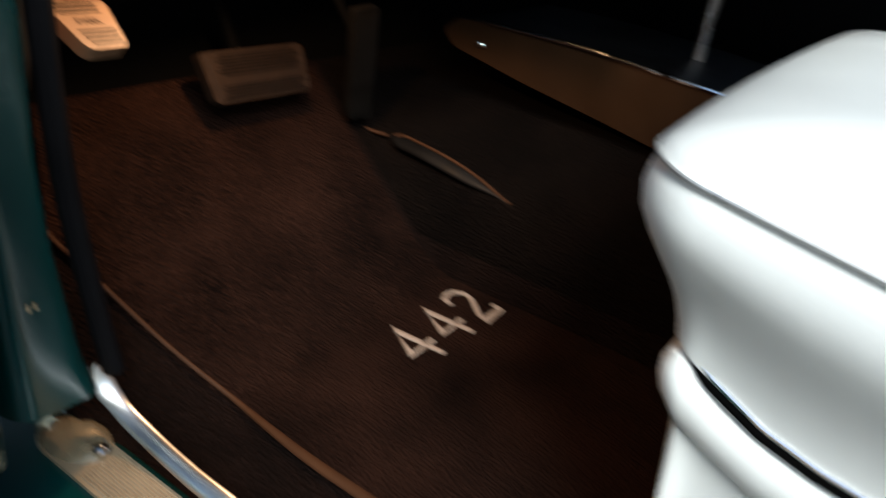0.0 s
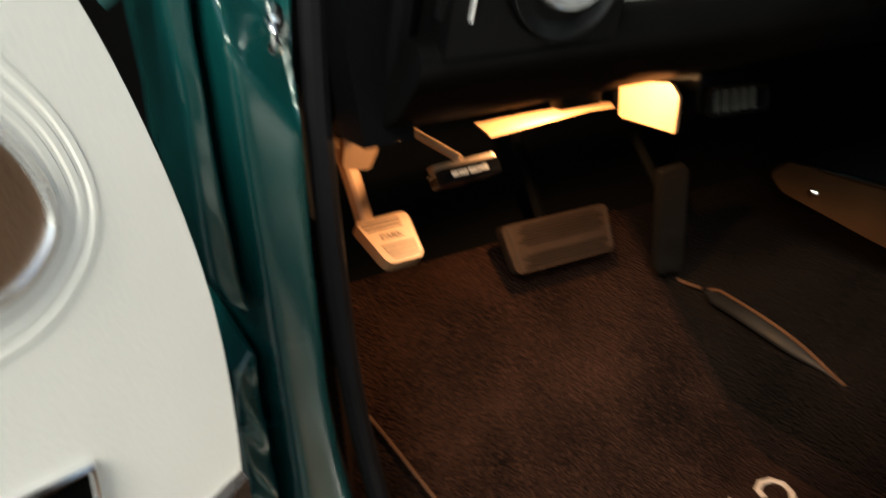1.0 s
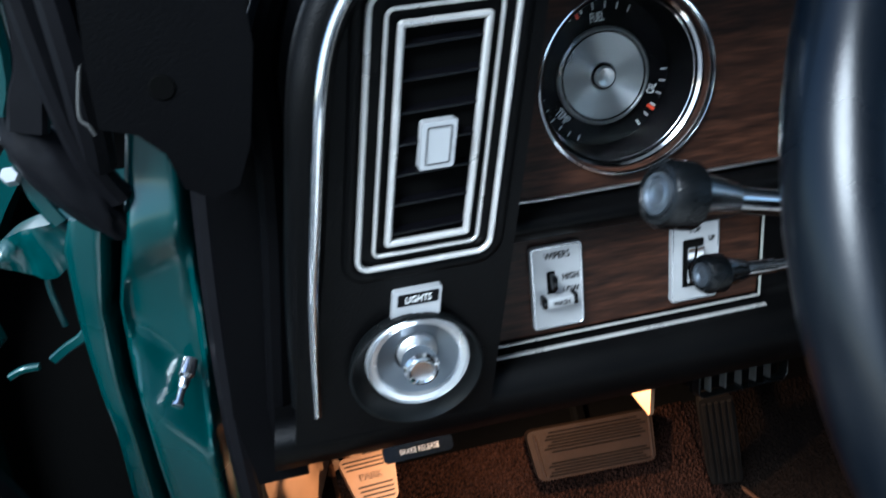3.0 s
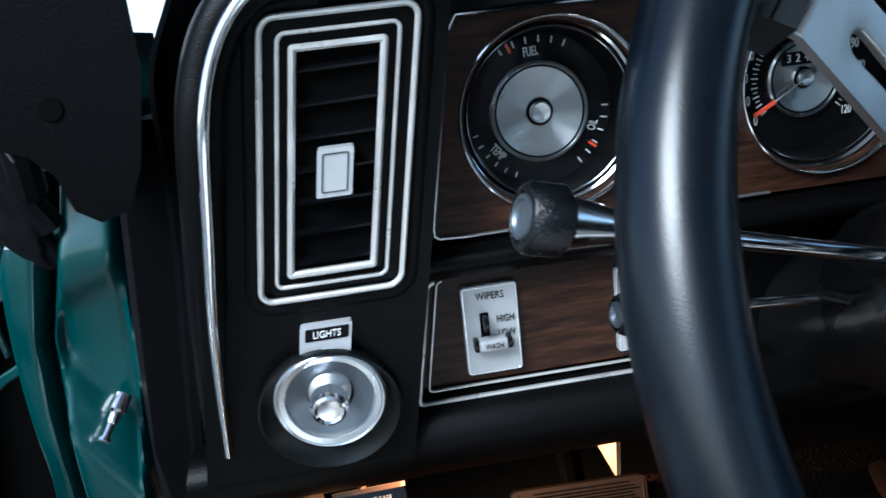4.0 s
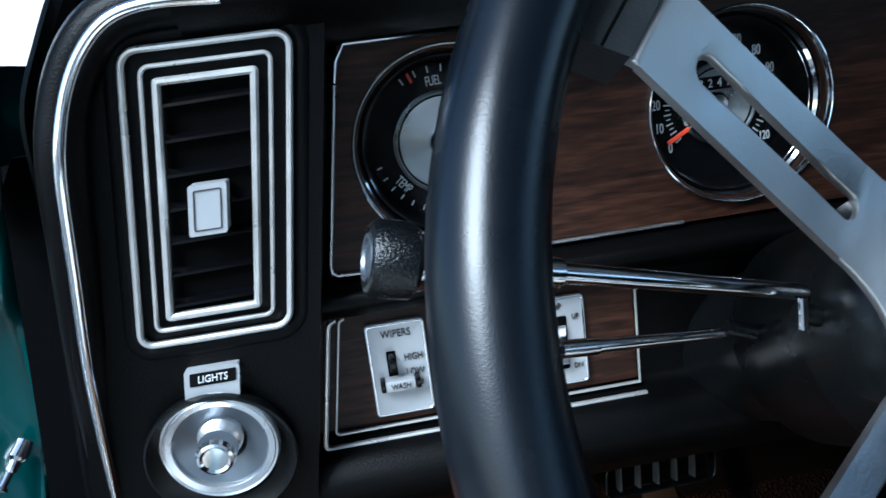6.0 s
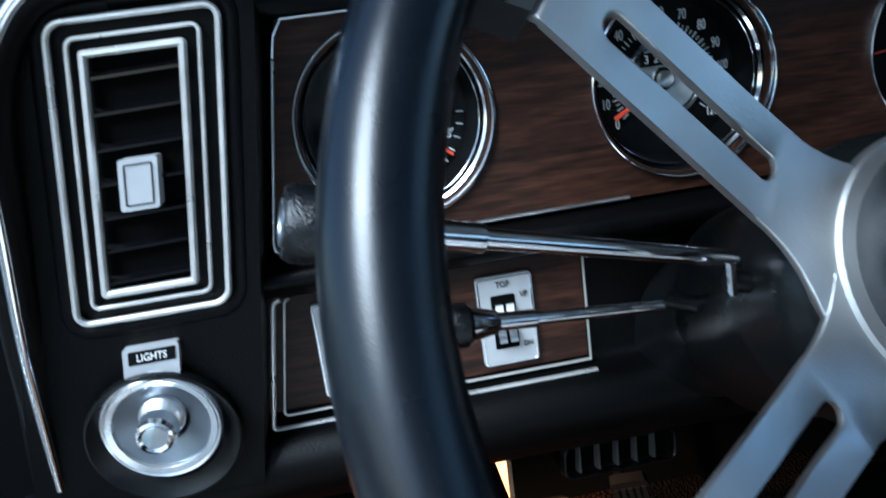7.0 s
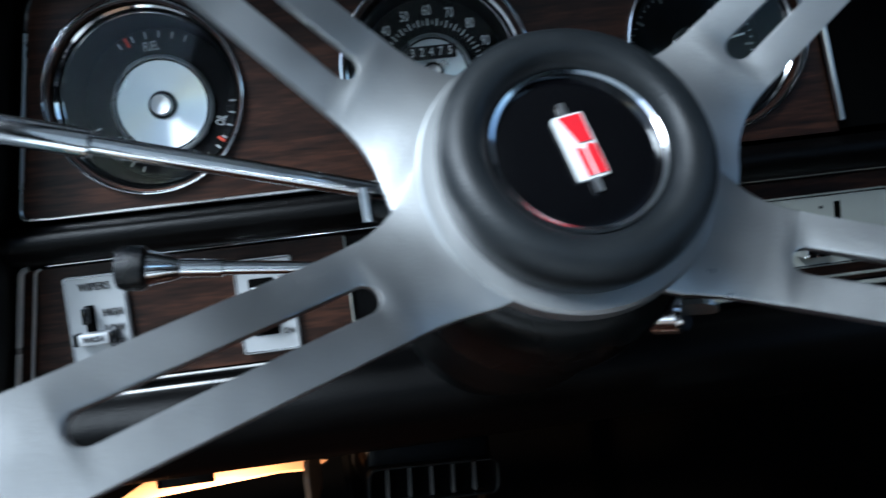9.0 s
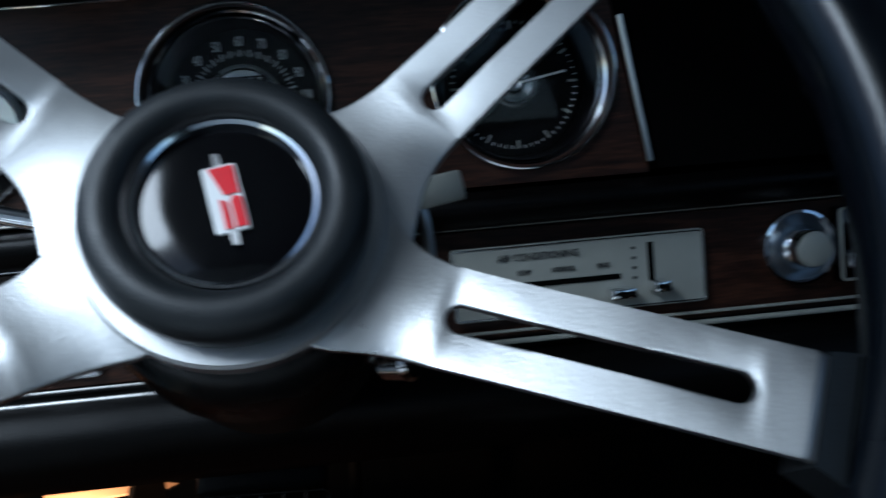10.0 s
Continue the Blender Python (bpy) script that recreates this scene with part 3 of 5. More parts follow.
bm = bmesh.new()
for i in range(13):
    x = -0.4110 + 0.0024 * i
    add_sweep(bm, [(x, 0.196, 0.3765), (x, -1.1, 0.3765)], bar_section(0.0013, 0.0011), (0, 0, 1))
part("ribs", bm, SILL, scuff)
# the hammered smooth end of the plate
bm = bmesh.new()
hub_v = bm.verts.new((-0.3935, 0.232, 0.3850))
last = None
for i in range(1, 9):
    r = i / 8
    now = []
    for k in range(36):
        a = 2 * math.pi * k / 36
        u, v = 0.0205 * r * math.cos(a), 0.0330 * r * math.sin(a)
        lift = 0.0085 * (1 - r ** 2.6) + 0.0022 * (1 - r ** 4) * noise.noise(Vector((u * 90, v * 90, 4.2)))
        now.append(bm.verts.new((-0.3935 + u, 0.232 + v, 0.3762 + lift)))
    for k in range(36):
        q = (k + 1) % 36
        if last:
            bm.faces.new((last[k], now[k], now[q], last[q]))
        else:
            bm.faces.new((hub_v, now[k], now[q]))
    last = now
bmesh.ops.recalc_face_normals(bm, faces=bm.faces)
part("end_cap", bm, WORN_BRASS, scuff, "polished dented end of the plate")
for sy in (0.205, -0.25, -0.7):
    part("screw", lathe([(0, 0.0032), (0.003, 0.0028), (0.0055, 0.0008), (0.0055, 0)], pose(-0.3905, sy, 0.3765 if sy < 0 else 0.3805), 16), CHROME, scuff)
flare = smooth_path([(-0.3752, 0.2262, 0.430), (-0.3733, 0.2215, 0.417), (-0.3715, 0.212, 0.4065), (-0.3705, 0.198, 0.3985), (-0.3700, 0.178, 0.3935), (-0.3705, 0.156, 0.3905), (-0.3715, 0.130, 0.3890)]) + [Vector((-0.372, 0.08, 0.388)), Vector((-0.372, -1.1, 0.388))]
bm = bmesh.new()
rings = []
for n, q in enumerate(flare):
    w = 0.0068 * (0.45 + 0.55 * ease(n / 7)) * (1 + 0.25 * ease(n / 6) * ease((14 - n) / 8))
    rings.append([bm.verts.new(q + Vector((0.85 * w * math.cos(a), 0, 0.5 * w * math.cos(a) + 0.0042 * math.sin(a)))) for a in [2 * math.pi * k / 14 for k in range(14)]])
for ra, rb in zip(rings, rings[1:]):
    for k in range(14):
        bm.faces.new((ra[k], ra[(k + 1) % 14], rb[(k + 1) % 14], rb[k]))
bm.faces.new(rings[0])
bm.faces.new(rings[-1])
bmesh.ops.recalc_face_normals(bm, faces=bm.faces)
part("bright_edge", bm, SATIN, sill)

# kick panel in the footwell
kick = thing("kick_panel", (-0.375, 0.33, 0.38), "warmly lit beige steel kick panel beside the pedals", "kick panel", kind="structure")
slant = lambda u, v, d: Vector((-0.3845 + d + (u - 0.25) * 0.41, u, v))
part("panel", prism(rounded([(0.233, 0.765), (0.335, 0.790), (0.335, 0.645), (0.276, 0.612), (0.244, 0.640), (0.233, 0.700)], 0.004), slant, -0.004, 0.004, 0.0015), PAINTED, kick)
part("lower_lining", prism([(0.233, 0.745), (0.338, 0.745), (0.345, 0.60), (0.352, 0.36), (0.300, 0.36), (0.250, 0.40), (0.236, 0.46)], slant, -0.012, 0.0, 0.001), CARPET, kick, "dark brown carpet lining")
part("edge_bead", sweep(smooth_path([(-0.3475, 0.338, 0.632), (-0.3470, 0.340, 0.59), (-0.3455, 0.342, 0.54), (-0.3445, 0.345, 0.50)]), disc_section(0.0022, 8)), PIPING, kick)
part("retaining_knob", lathe([(0.002, -0.010), (0.002, 0.0), (0.0048, 0.0), (0.0054, 0.0016), (0.0050, 0.0032), (0.0030, 0.0040), (0, 0.0042)], toward((-0.3455, 0.350, 0.6235), (0.25, -0.95, 0.15)), 20), PAINTED, kick, "small beige retaining knob")

# ---- door standing open ----
HINGE = Vector((-0.4955, 0.0848, 0))
ALONG = Vector((-0.81, -0.586, 0)).normalized()
INTO = Vector((0.586, -0.81, 0)).normalized()


def on_door(s, z, d=0.0):
    return HINGE + ALONG * s + INTO * d + Vector((0, 0, z))


door = thing("door_1", on_door(0.45, 0.30, -0.06), "open car door with white moulded inner panel and teal skin", "car door", kind="structure")
front = [(-0.013, 0.645), (-0.015, 0.67), (-0.016, 0.70), (-0.0145, 0.73), (-0.009, 0.765), (0.000, 0.80), (0.011, 0.832), (0.026, 0.862), (0.050, 0.892), (0.10, 0.922), (0.2, 0.94)]
bm = prism([(p.x, p.y) for p in smooth_path([(u, v, 0) for u, v in front], 3)] + [(0.95, 0.95), (0.95, 0.645)], lambda u, v, d: on_door(u + 0.69 * d * max(0.0, 1 - max(u, 0) / 0.2), v, d), -0.045, 0.0, 0.008, 4)
part("inner_panel", bm, WHITE, door, "white moulded vinyl door panel")
part("bottom_strip", sweep([on_door(-0.012, 0.640, -0.006), on_door(0.95, 0.640, -0.006)], bar_section(0.019, 0.010, 0.003), INTO), SATIN, door, "chrome strip along the panel's foot")
part("lower_panel", prism([(0.004, 0.39), (-0.008, 0.633), (0.95, 0.633), (0.95, 0.39)], on_door, -0.05, -0.012, 0.004), DARK, door, "black carpeted lower panel")
part("door_shell", prism([(0.02, 0.36), (0.01, 0.655), (0.012, 0.75), (0.03, 0.83), (0.06, 0.89), (0.10, 0.94), (0.97, 0.975), (0.97, 0.36)], on_door, -0.14, -0.061, 0.008, 3), TEAL, door, "teal painted outer shell")
part("front_face", prism([(-0.046, 0.40), (-0.056, 0.655), (-0.056, 0.72), (-0.046, 0.77), (-0.030, 0.82), (0.006, 0.885), (0.06, 0.935), (0.2, 0.95), (0.2, 0.40)], on_door, -0.060, -0.044, 0.004), RUBBER, door, "black shut face")
part("front_seal", sweep(smooth_path([on_door(-0.040, 0.42, -0.052), on_door(-0.048, 0.66, -0.052), on_door(-0.047, 0.73, -0.052), on_door(-0.036, 0.785, -0.052), on_door(-0.018, 0.83, -0.052), on_door(0.028, 0.89, -0.048), on_door(0.08, 0.935, -0.048)]), disc_section(0.010, 10)), RUBBER, door)
inset = [(0.056, 0.766), (0.30, 0.766), (0.62, 0.766), (0.66, 0.784), (0.66, 0.866), (0.62, 0.896), (0.154, 0.896), (0.104, 0.882), (0.044, 0.801), (0.0395, 0.780)]


def grown(poly, g):
    c = Vector((0.36, 0.836))
    out = []
    n = len(poly)
    for i in range(n):
        a, b = Vector(poly[i - 1]), Vector(poly[(i + 1) % n])
        t = (b - a).normalized()
        nrm = Vector((t.y, -t.x))
        if nrm.dot(Vector(poly[i]) - c) < 0:
            nrm = -nrm
        q = Vector(poly[i]) + nrm * g
        out.append((q.x, q.y))
    return out


ring = rounded(inset, 0.016)
part("inset", prism(ring, on_door, -0.004, 0.0012), BROWN_VINYL, door, "brown vinyl inset")
part("inset_trim", sweep([on_door(u, v, 0.0005) for u, v in ring], bar_section(0.0040, 0.0032), INTO, True), PALE, door, "bright surround")
for g in (0.007, 0.0115, 0.016):
    part("moulded_ridge", sweep([on_door(u, v, -0.0007) for u, v in grown(ring, g)], bar_section(0.0040, 0.0013, 0.0010), INTO, True), WHITE, door)
part("inset_crease", sweep(smooth_path([on_door(0.075, 0.80, 0.001), on_door(0.10, 0.808, 0.001), on_door(0.13, 0.80, 0.001), on_door(0.17, 0.808, 0.001)]), disc_section(0.0012, 6)), BROWN_VINYL, door)
part("handle_cup", prism(rounded([(0.0520, 0.672), (0.0520, 0.7000), (0.075, 0.7050), (0.17, 0.712), (0.17, 0.672)], 0.002), on_door, -0.004, 0.0012), DARK, door, "dark recess behind the pull")
part("handle_surround", sweep([on_door(0.0530, 0.674, 0.001), on_door(0.0515, 0.7005, 0.001), on_door(0.075, 0.7060, 0.001), on_door(0.17, 0.713, 0.001)], disc_section(0.0022, 10)), CHROME, door, "chrome surround")
part("pull_handle", sweep(smooth_path([on_door(0.085, 0.690, 0.000), on_door(0.11, 0.694, 0.010), on_door(0.15, 0.696, 0.014), on_door(0.22, 0.700, 0.010)]), disc_section(0.0050, 10)), CHROME, door, "chrome pull")

# ---- seat and console ----
seat = thing("bucket_seat", (0.0, -0.36, 0.36), "white vinyl bucket seat with piped cushion and chrome base trim", "car seat")


def cushion(cx, cy, cz, hx, hy, hz, e=4.0, n=14):
    bm = bmesh.new()
    bmesh.ops.create_cube(bm, size=2)
    bmesh.ops.subdivide_edges(bm, edges=bm.edges, cuts=n, use_grid_fill=True)
    for v in bm.verts:
        p = v.co.copy()
        k = (abs(p.x) ** e + abs(p.y) ** e + abs(p.z) ** e) ** (1 / e)
        q = p / k
        q = Vector((q.x * hx, q.y * hy, q.z * hz))
        v.co = Vector((cx, cy, cz)) + q
    return bm


def plan(inset, seg=8):
    w, y0, y1, r = 0.258 - inset, -0.082 - inset, -0.64 + inset, max(0.012, 0.035 - inset * 0.3)
    pts = round_rect(2 * w, y0 - y1, r, seg, 0.0, (y0 + y1) / 2)
    out = []
    for i in range(len(pts)):
        a, b = Vector(pts[i]), Vector(pts[(i + 1) % len(pts)])
        n = max(1, int((b - a).length / 0.03))
        out += [a.lerp(b, k / n) for k in range(n)]
    # the front edge is bowed
    return [(p.x, p.y + 0.008 * (1 - min(1.0, (p.x / 0.258) ** 2)) * max(0.0, min(1.0, (p.y + 0.36) / 0.26))) for p in out]


def seam_z(y):
    return 0.661 + (y + 0.086) * 0.18


def waist_z(y):
    return 0.500 + 0.054 * math.exp((min(y, -0.119) + 0.119) / 0.055)


def stack(levels, centred=False):
    """Rings of the seat's plan, each with its inset and height; the rings are joined and closed."""
    bm = bmesh.new()
    base = plan(0)
    cx, cy = 0.0, -0.36
    rings = []
    for inset, height in levels:
        ring = []
        for x, y in base:
            d = Vector((max(abs(x) - 0.20, 0) * (1 if x > 0 else -1), max(abs(y - cy) - 0.22, 0) * (1 if y > cy else -1), 0))
            d = d.normalized() if d.length > 0 else Vector((0, 0, 0))
            px, py = x - d.x * inset, y - d.y * inset
            if centred:
                px, py = x * (1 - inset / 0.258), cy + (y - cy) * (1 - inset / 0.279)
            ring.append(bm.verts.new((px, py, height(py))))
        rings.append(ring)
    for a, b in zip(rings, rings[1:]):
        for i in range(len(a)):
            bm.faces.new((a[i], a[(i + 1) % len(a)], b[(i + 1) % len(a)], b[i]))
    for ring in (rings[0], rings[-1]):
        mid = bm.verts.new(sum((v.co for v in ring), Vector()) / len(ring))
        for i in range(len(ring)):
            bm.faces.new((ring[i], ring[(i + 1) % len(ring)], mid))
    return bm


def fit_to_view(bm):
    """Scales and shifts the cushion to fit the camera's view; far side, back and foot are stretched on."""
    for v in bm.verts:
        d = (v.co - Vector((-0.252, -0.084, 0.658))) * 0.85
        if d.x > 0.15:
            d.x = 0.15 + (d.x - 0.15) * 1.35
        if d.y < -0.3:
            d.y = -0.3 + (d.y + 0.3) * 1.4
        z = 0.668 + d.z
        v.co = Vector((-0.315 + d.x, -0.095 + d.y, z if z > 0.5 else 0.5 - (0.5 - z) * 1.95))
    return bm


mixed = lambda k, up=0.0: (lambda y: seam_z(y) * (1 - k) + waist_z(y) * k + up)
part("cushion_top", fit_to_view(stack([(0.258 * k, mixed(0, 0.050 * (1 - (1 - k) ** 2.6) ** 0.62)) for k in (0.0, 0.006, 0.02, 0.05, 0.09, 0.14, 0.2, 0.28, 0.37, 0.47, 0.58, 0.7, 0.82, 0.93)], True)), WHITE, seat, "crowned white vinyl top")
part("cushion_side", fit_to_view(stack([(0.003, mixed(0, 0.001)), (-0.002, mixed(0.08)), (-0.004, mixed(0.18)), (-0.002, mixed(0.28)), (0.004, mixed(0.38)), (0.013, mixed(0.5)), (0.022, mixed(0.62)), (0.029, mixed(0.74)), (0.034, mixed(0.87)), (0.036, mixed(1.0, 0.004)), (0.042, mixed(1.0, 0.002))])), WHITE, seat)
part("piping", fit_to_view(sweep([(u, v, seam_z(v) + 0.0004) for u, v in plan(-0.0008)], disc_section(0.0013, 6), None, True)), WORN, seat, "grey seam piping")
part("seat_base", fit_to_view(stack([(0.042, mixed(1.0, 0.0)), (0.036, mixed(1.0, -0.005)), (0.032, mixed(1.0, -0.013)), (0.032, mixed(1.0, -0.022)), (0.035, mixed(1.0, -0.032)), (0.042, mixed(1.0, -0.041)), (0.048, mixed(1.0, -0.045)), (0.054, lambda y: 0.45), (0.062, lambda y: 0.42), (0.070, lambda y: 0.40), (0.085, lambda y: 0.385)])), WHITE, seat, "white rolled seat base")
part("base_trim", fit_to_view(sweep([(u, v, waist_z(v) + 0.0075) for u, v in plan(0.0345)], disc_section(0.0016, 8), None, True)), CHROME, seat, "chrome strip round the base")
part("base_gap", fit_to_view(sweep([(u, v, waist_z(v) + 0.0022) for u, v in plan(0.0345)], disc_section(0.0022, 8), None, True)), DARK, seat, "dark gap below the strip")
part("backrest", cushion(-0.05, -0.72, 0.92, 0.25, 0.07, 0.34, 4.0, 10), WHITE, seat)
for sx in (-0.2, 0.1):
    part("seat_rail", box((sx, -0.38, 0.377), (0.04, 0.42, 0.05), bevel=0.004), DARK, seat)

console = thing("centre_console", (0.24, -0.2, 0.50), "tan centre console with a bright chrome top edge", "console")
side = rounded([(0.300, 0.584), (0.316, 0.600), (0.300, 0.6165), (0.23, 0.6175), (0.15, 0.6150), (0.09, 0.6110), (0.03, 0.6060), (-0.03, 0.6000), (-0.065, 0.580), (-0.09, 0.53), (-0.6, 0.50), (-0.6, 0.44), (0.0, 0.527), (0.1, 0.546), (0.2, 0.563)], 0.008)
part("body", prism(side, lambda u, v, d: Vector((0.14 + d, u, v)), 0.0, 0.22, 0.004), CONSOLE, console)
part("top_edge", sweep(smooth_path([(0.139, 0.262, 0.6195), (0.139, 0.15, 0.6175), (0.139, 0.09, 0.6135), (0.139, 0.03, 0.6085), (0.139, -0.025, 0.6030), (0.139, -0.060, 0.587), (0.139, -0.085, 0.55)]), disc_section(0.0024, 8)), CHROME, console, "chrome edge strip")
part("screw", lathe([(0, 0.003), (0.003, 0.0025), (0.005, 0)], toward((0.139, 0.264, 0.5925), (-1, 0, 0)), 14), CHROME, console)
part("lid", prism([(0.296, 0.612), (0.290, 0.6190), (0.23, 0.6200), (0.15, 0.6175), (0.09, 0.6135), (0.03, 0.6085), (-0.03, 0.6025), (-0.05, 0.590), (0.0, 0.590)], lambda u, v, d: Vector((0.1425 + d, u, v)), 0.0, 0.214, 0.002), BLACK, console, "black padded top")

shifter = thing("console_shifter", (0.26, 0.05, 0.613), "chrome floor shifter rising from the console", "gear shifter")
part("stick", sweep(smooth_path([(0.26, 0.05, 0.606), (0.258, 0.045, 0.70), (0.25, 0.02, 0.76)]), disc_section(0.006, 10)), SATIN, shifter)
part("grip", lathe([(0, 0), (0.012, 0.003), (0.014, 0.02), (0.011, 0.04), (0, 0.045)], toward((0.25, 0.02, 0.755), (-0.1, -0.3, 0.9), (1, 0, 0)), 20), GLOSS, shifter)

# ---- floor mat ----
mat_thing = thing("floor_mat", (-0.13, 0.12, 0.36), "dark brown pile floor mat with cream embroidered figures", "floor mat")
def mat_left(y):
    rows = [(-1.0, -0.290), (0.09, -0.290), (0.15, -0.286), (0.20, -0.283), (0.25, -0.302), (0.31, -0.328), (0.337, -0.340), (0.365, -0.341), (0.389, -0.338), (0.410, -0.330), (0.43, -0.310)]
    for (y0, x0), (y1, x1) in zip(rows, rows[1:]):
        if y <= y1:
            return x0 + (x1 - x0) * (y - y0) / (y1 - y0)
    return rows[-1][1]


part("mat_sheet", sheet(-0.29, 0.02, -0.22, 0.418, 40, 80, 0.006, 0.0055, mat_left), MAT, mat_thing)
edge = smooth_path([(mat_left(y) + 0.001, y, floor_height(-0.2, y) + 0.007) for y in (-0.22, -0.05, 0.09, 0.15, 0.20, 0.25, 0.31, 0.337, 0.365, 0.389, 0.410, 0.418)])
bm = bmesh.new()
rings = []
for q in edge:
    w = 0.0019 + 0.0030 * ease((0.24 - q.y) / 0.16)
    rings.append([bm.verts.new(q + Vector((w * math.cos(a), 0, min(w, 0.0024) * math.sin(a)))) for a in [2 * math.pi * i / 10 for i in range(10)]])
for ra, rb in zip(rings, rings[1:]):
    for i in range(10):
        bm.faces.new((ra[i], ra[(i + 1) % 10], rb[(i + 1) % 10], rb[i]))
bm.faces.new(rings[0])
bm.faces.new(rings[-1])
bmesh.ops.recalc_face_normals(bm, faces=bm.faces)
part("edge_binding", bm, PIPING, mat_thing, "brown bound edge")
# embroidered figures: the baseline runs back and outward
f_m = axes((-0.0012, 0.1395, floor_height(-0.06, 0.136) + 0.0062), (1, 0, 0), (0, 1, 0), (0, 0, 1)) @ pose(-0.0603, 0, 0) @ Matrix.Scale(0.92, 4) @ pose(0.0603, 0, 0)


def figure(name, strokes, m, parent, width=0.0056):
    bm = bmesh.new()
    for s in strokes:
        add_sweep(bm, [m @ Vector((x, y, 0)) for x, y in s], [(-width / 2, 0), (width / 2, 0), (width / 2, 0.0008), (width / 2 - 0.001, 0.0016), (-width / 2 + 0.001, 0.0016), (-width / 2, 0.0008)], (0, 0, 1))
    return part(name, bm, THREAD, parent)


four = [[(0.0075, -0.032), (0.0035, 0.032), (-0.0187, -0.0105), (0.0187, -0.0095)]]
two = [[(-0.0165, 0.017), (-0.013, 0.028), (-0.002, 0.033), (0.010, 0.030), (0.0155, 0.020), (0.012, 0.008), (0.0, -0.006), (-0.012, -0.019), (-0.0175, -0.0295), (0.0187, -0.0295)], [(0.0175, -0.027), (0.0180, -0.019)]]
figure("figure_four", four, f_m @ pose(-0.1138, 0, 0), mat_thing)
figure("figure_four", four, f_m @ pose(-0.0588, 0, 0), mat_thing)
figure("figure_two", two, f_m @ pose(-0.0067, 0, 0), mat_thing)
heel = smooth_path([(0.063, 0.316, 0.4805), (0.062, 0.295, 0.4795), (0.060, 0.25, 0.475), (0.059, 0.20, 0.466), (0.0585, 0.170, 0.459), (0.0575, 0.150, 0.4535)], 8)
raised = Vector((-0.6, -0.3, 0.7)).normalized()
bm = bmesh.new()
rows, ridge = [], []
for i, q in enumerate(heel):
    k = i / (len(heel) - 1)
    w = 0.0092 * min(1, 0.35 + 5 * k) * (1 - 0.80 * ease((k - 0.45) / 0.45))
    t = (heel[min(i + 1, len(heel) - 1)] - heel[max(i - 1, 0)]).normalized()
    side_way = t.cross(raised).normalized()
    if side_way.x < 0:
        side_way = -side_way
    out = side_way.cross(t)
    out = out if out.dot(raised) > 0 else -out
    bump = 0.0006 * (i % 2)
    rows.append([bm.verts.new(q + side_way * (w * math.cos(a)) + out * ((0.0024 + bump) * math.sin(a))) for a in [2 * math.pi * n / 14 for n in range(14)]])
    ridge.append(q + side_way * w * 0.80 + out * 0.0022)
for ra, rb in zip(rows, rows[1:]):
    for n in range(14):
        bm.faces.new((ra[n], ra[(n + 1) % 14], rb[(n + 1) % 14], rb[n]))
bm.faces.new(rows[0])
bm.faces.new(rows[-1])
bmesh.ops.recalc_face_normals(bm, faces=bm.faces)
strip_part = part("heel_strip", bm, STRIP, mat_thing, "worn ribbed strip over the tunnel")
part("ridge", sweep(ridge, disc_section(0.0019, 8)), PIPING, strip_part, "brown raised ridge")
part("edge_cord", sweep(smooth_path([(0.052, 0.356, 0.486), (0.058, 0.340, 0.483), (0.063, 0.326, 0.482)]), disc_section(0.0022, 8)), PIPING, mat_thing)

# ---- pedals ----


def quad_frame(tl, tr, bl):
    tl, tr, bl = Vector(tl), Vector(tr), Vector(bl)
    x = (tr - tl).normalized()
    y = tl - bl
    y = (y - x * y.dot(x)).normalized()
    return axes((tr + bl) / 2, x, y, x.cross(y)), (tr - tl).length, (tl - bl).length


def pedal(name, tl, tr, bl, label, arm, ribs, material, taper=0.0, across=True, arm_material=DARK):
    m, w, h = quad_frame(tl, tr, bl)
    ob = thing(name, m.translation, label, "pedal", "pedals in the footwell")
    pad = rounded([(-w / 2 + taper, -h / 2), (w / 2 - taper * 0.5, -h / 2), (w / 2, h / 2), (-w / 2, h / 2)], min(w, h) * 0.16)
    part("pad", prism(pad, lambda u, v, d: m @ Vector((u, v, d)), -0.011, 0.0, 0.0018, 2), material, ob)
    for i in range(ribs):
        k = (i + 0.5) / ribs - 0.5
        if across:
            ln = [m @ Vector((-w * 0.42 + taper * 0.5, h * 0.8 * k, 0)), m @ Vector((w * 0.42, h * 0.8 * k, 0))]
        else:
            ln = [m @ Vector((w * 0.8 * k, -h * 0.42, 0)), m @ Vector((w * 0.8 * k, h * 0.42, 0))]
        part("rib", sweep(ln, bar_section(h * 0.8 / ribs * 0.55 if across else w * 0.8 / ribs * 0.5, 0.0016), m.to_3x3() @ Vector((0, 0, 1))), material, ob)
    part("arm", sweep(smooth_path(arm), bar_section(0.016, 0.007), (0.6, -0.75, 0.2)), arm_material, ob)
    return ob


pedal("parking_brake_pedal", (-0.341, 0.304, 0.660), (-0.295, 0.309, 0.658), (-0.338, 0.273, 0.6345), "small ribbed parking brake pedal lit by warm light", [(-0.329, 0.315, 0.650), (-0.334, 0.331, 0.70), (-0.345, 0.353, 0.76)], 0, PAINTED, 0.010, True, PAINTED)
pedal("brake_pedal", (-0.167, 0.377, 0.5913), (-0.039, 0.373, 0.5893), (-0.163, 0.356, 0.5475), "wide ribbed rubber brake pedal", [(-0.105, 0.392, 0.572), (-0.11, 0.43, 0.66), (-0.115, 0.46, 0.77)], 0, PEDAL, 0.006)
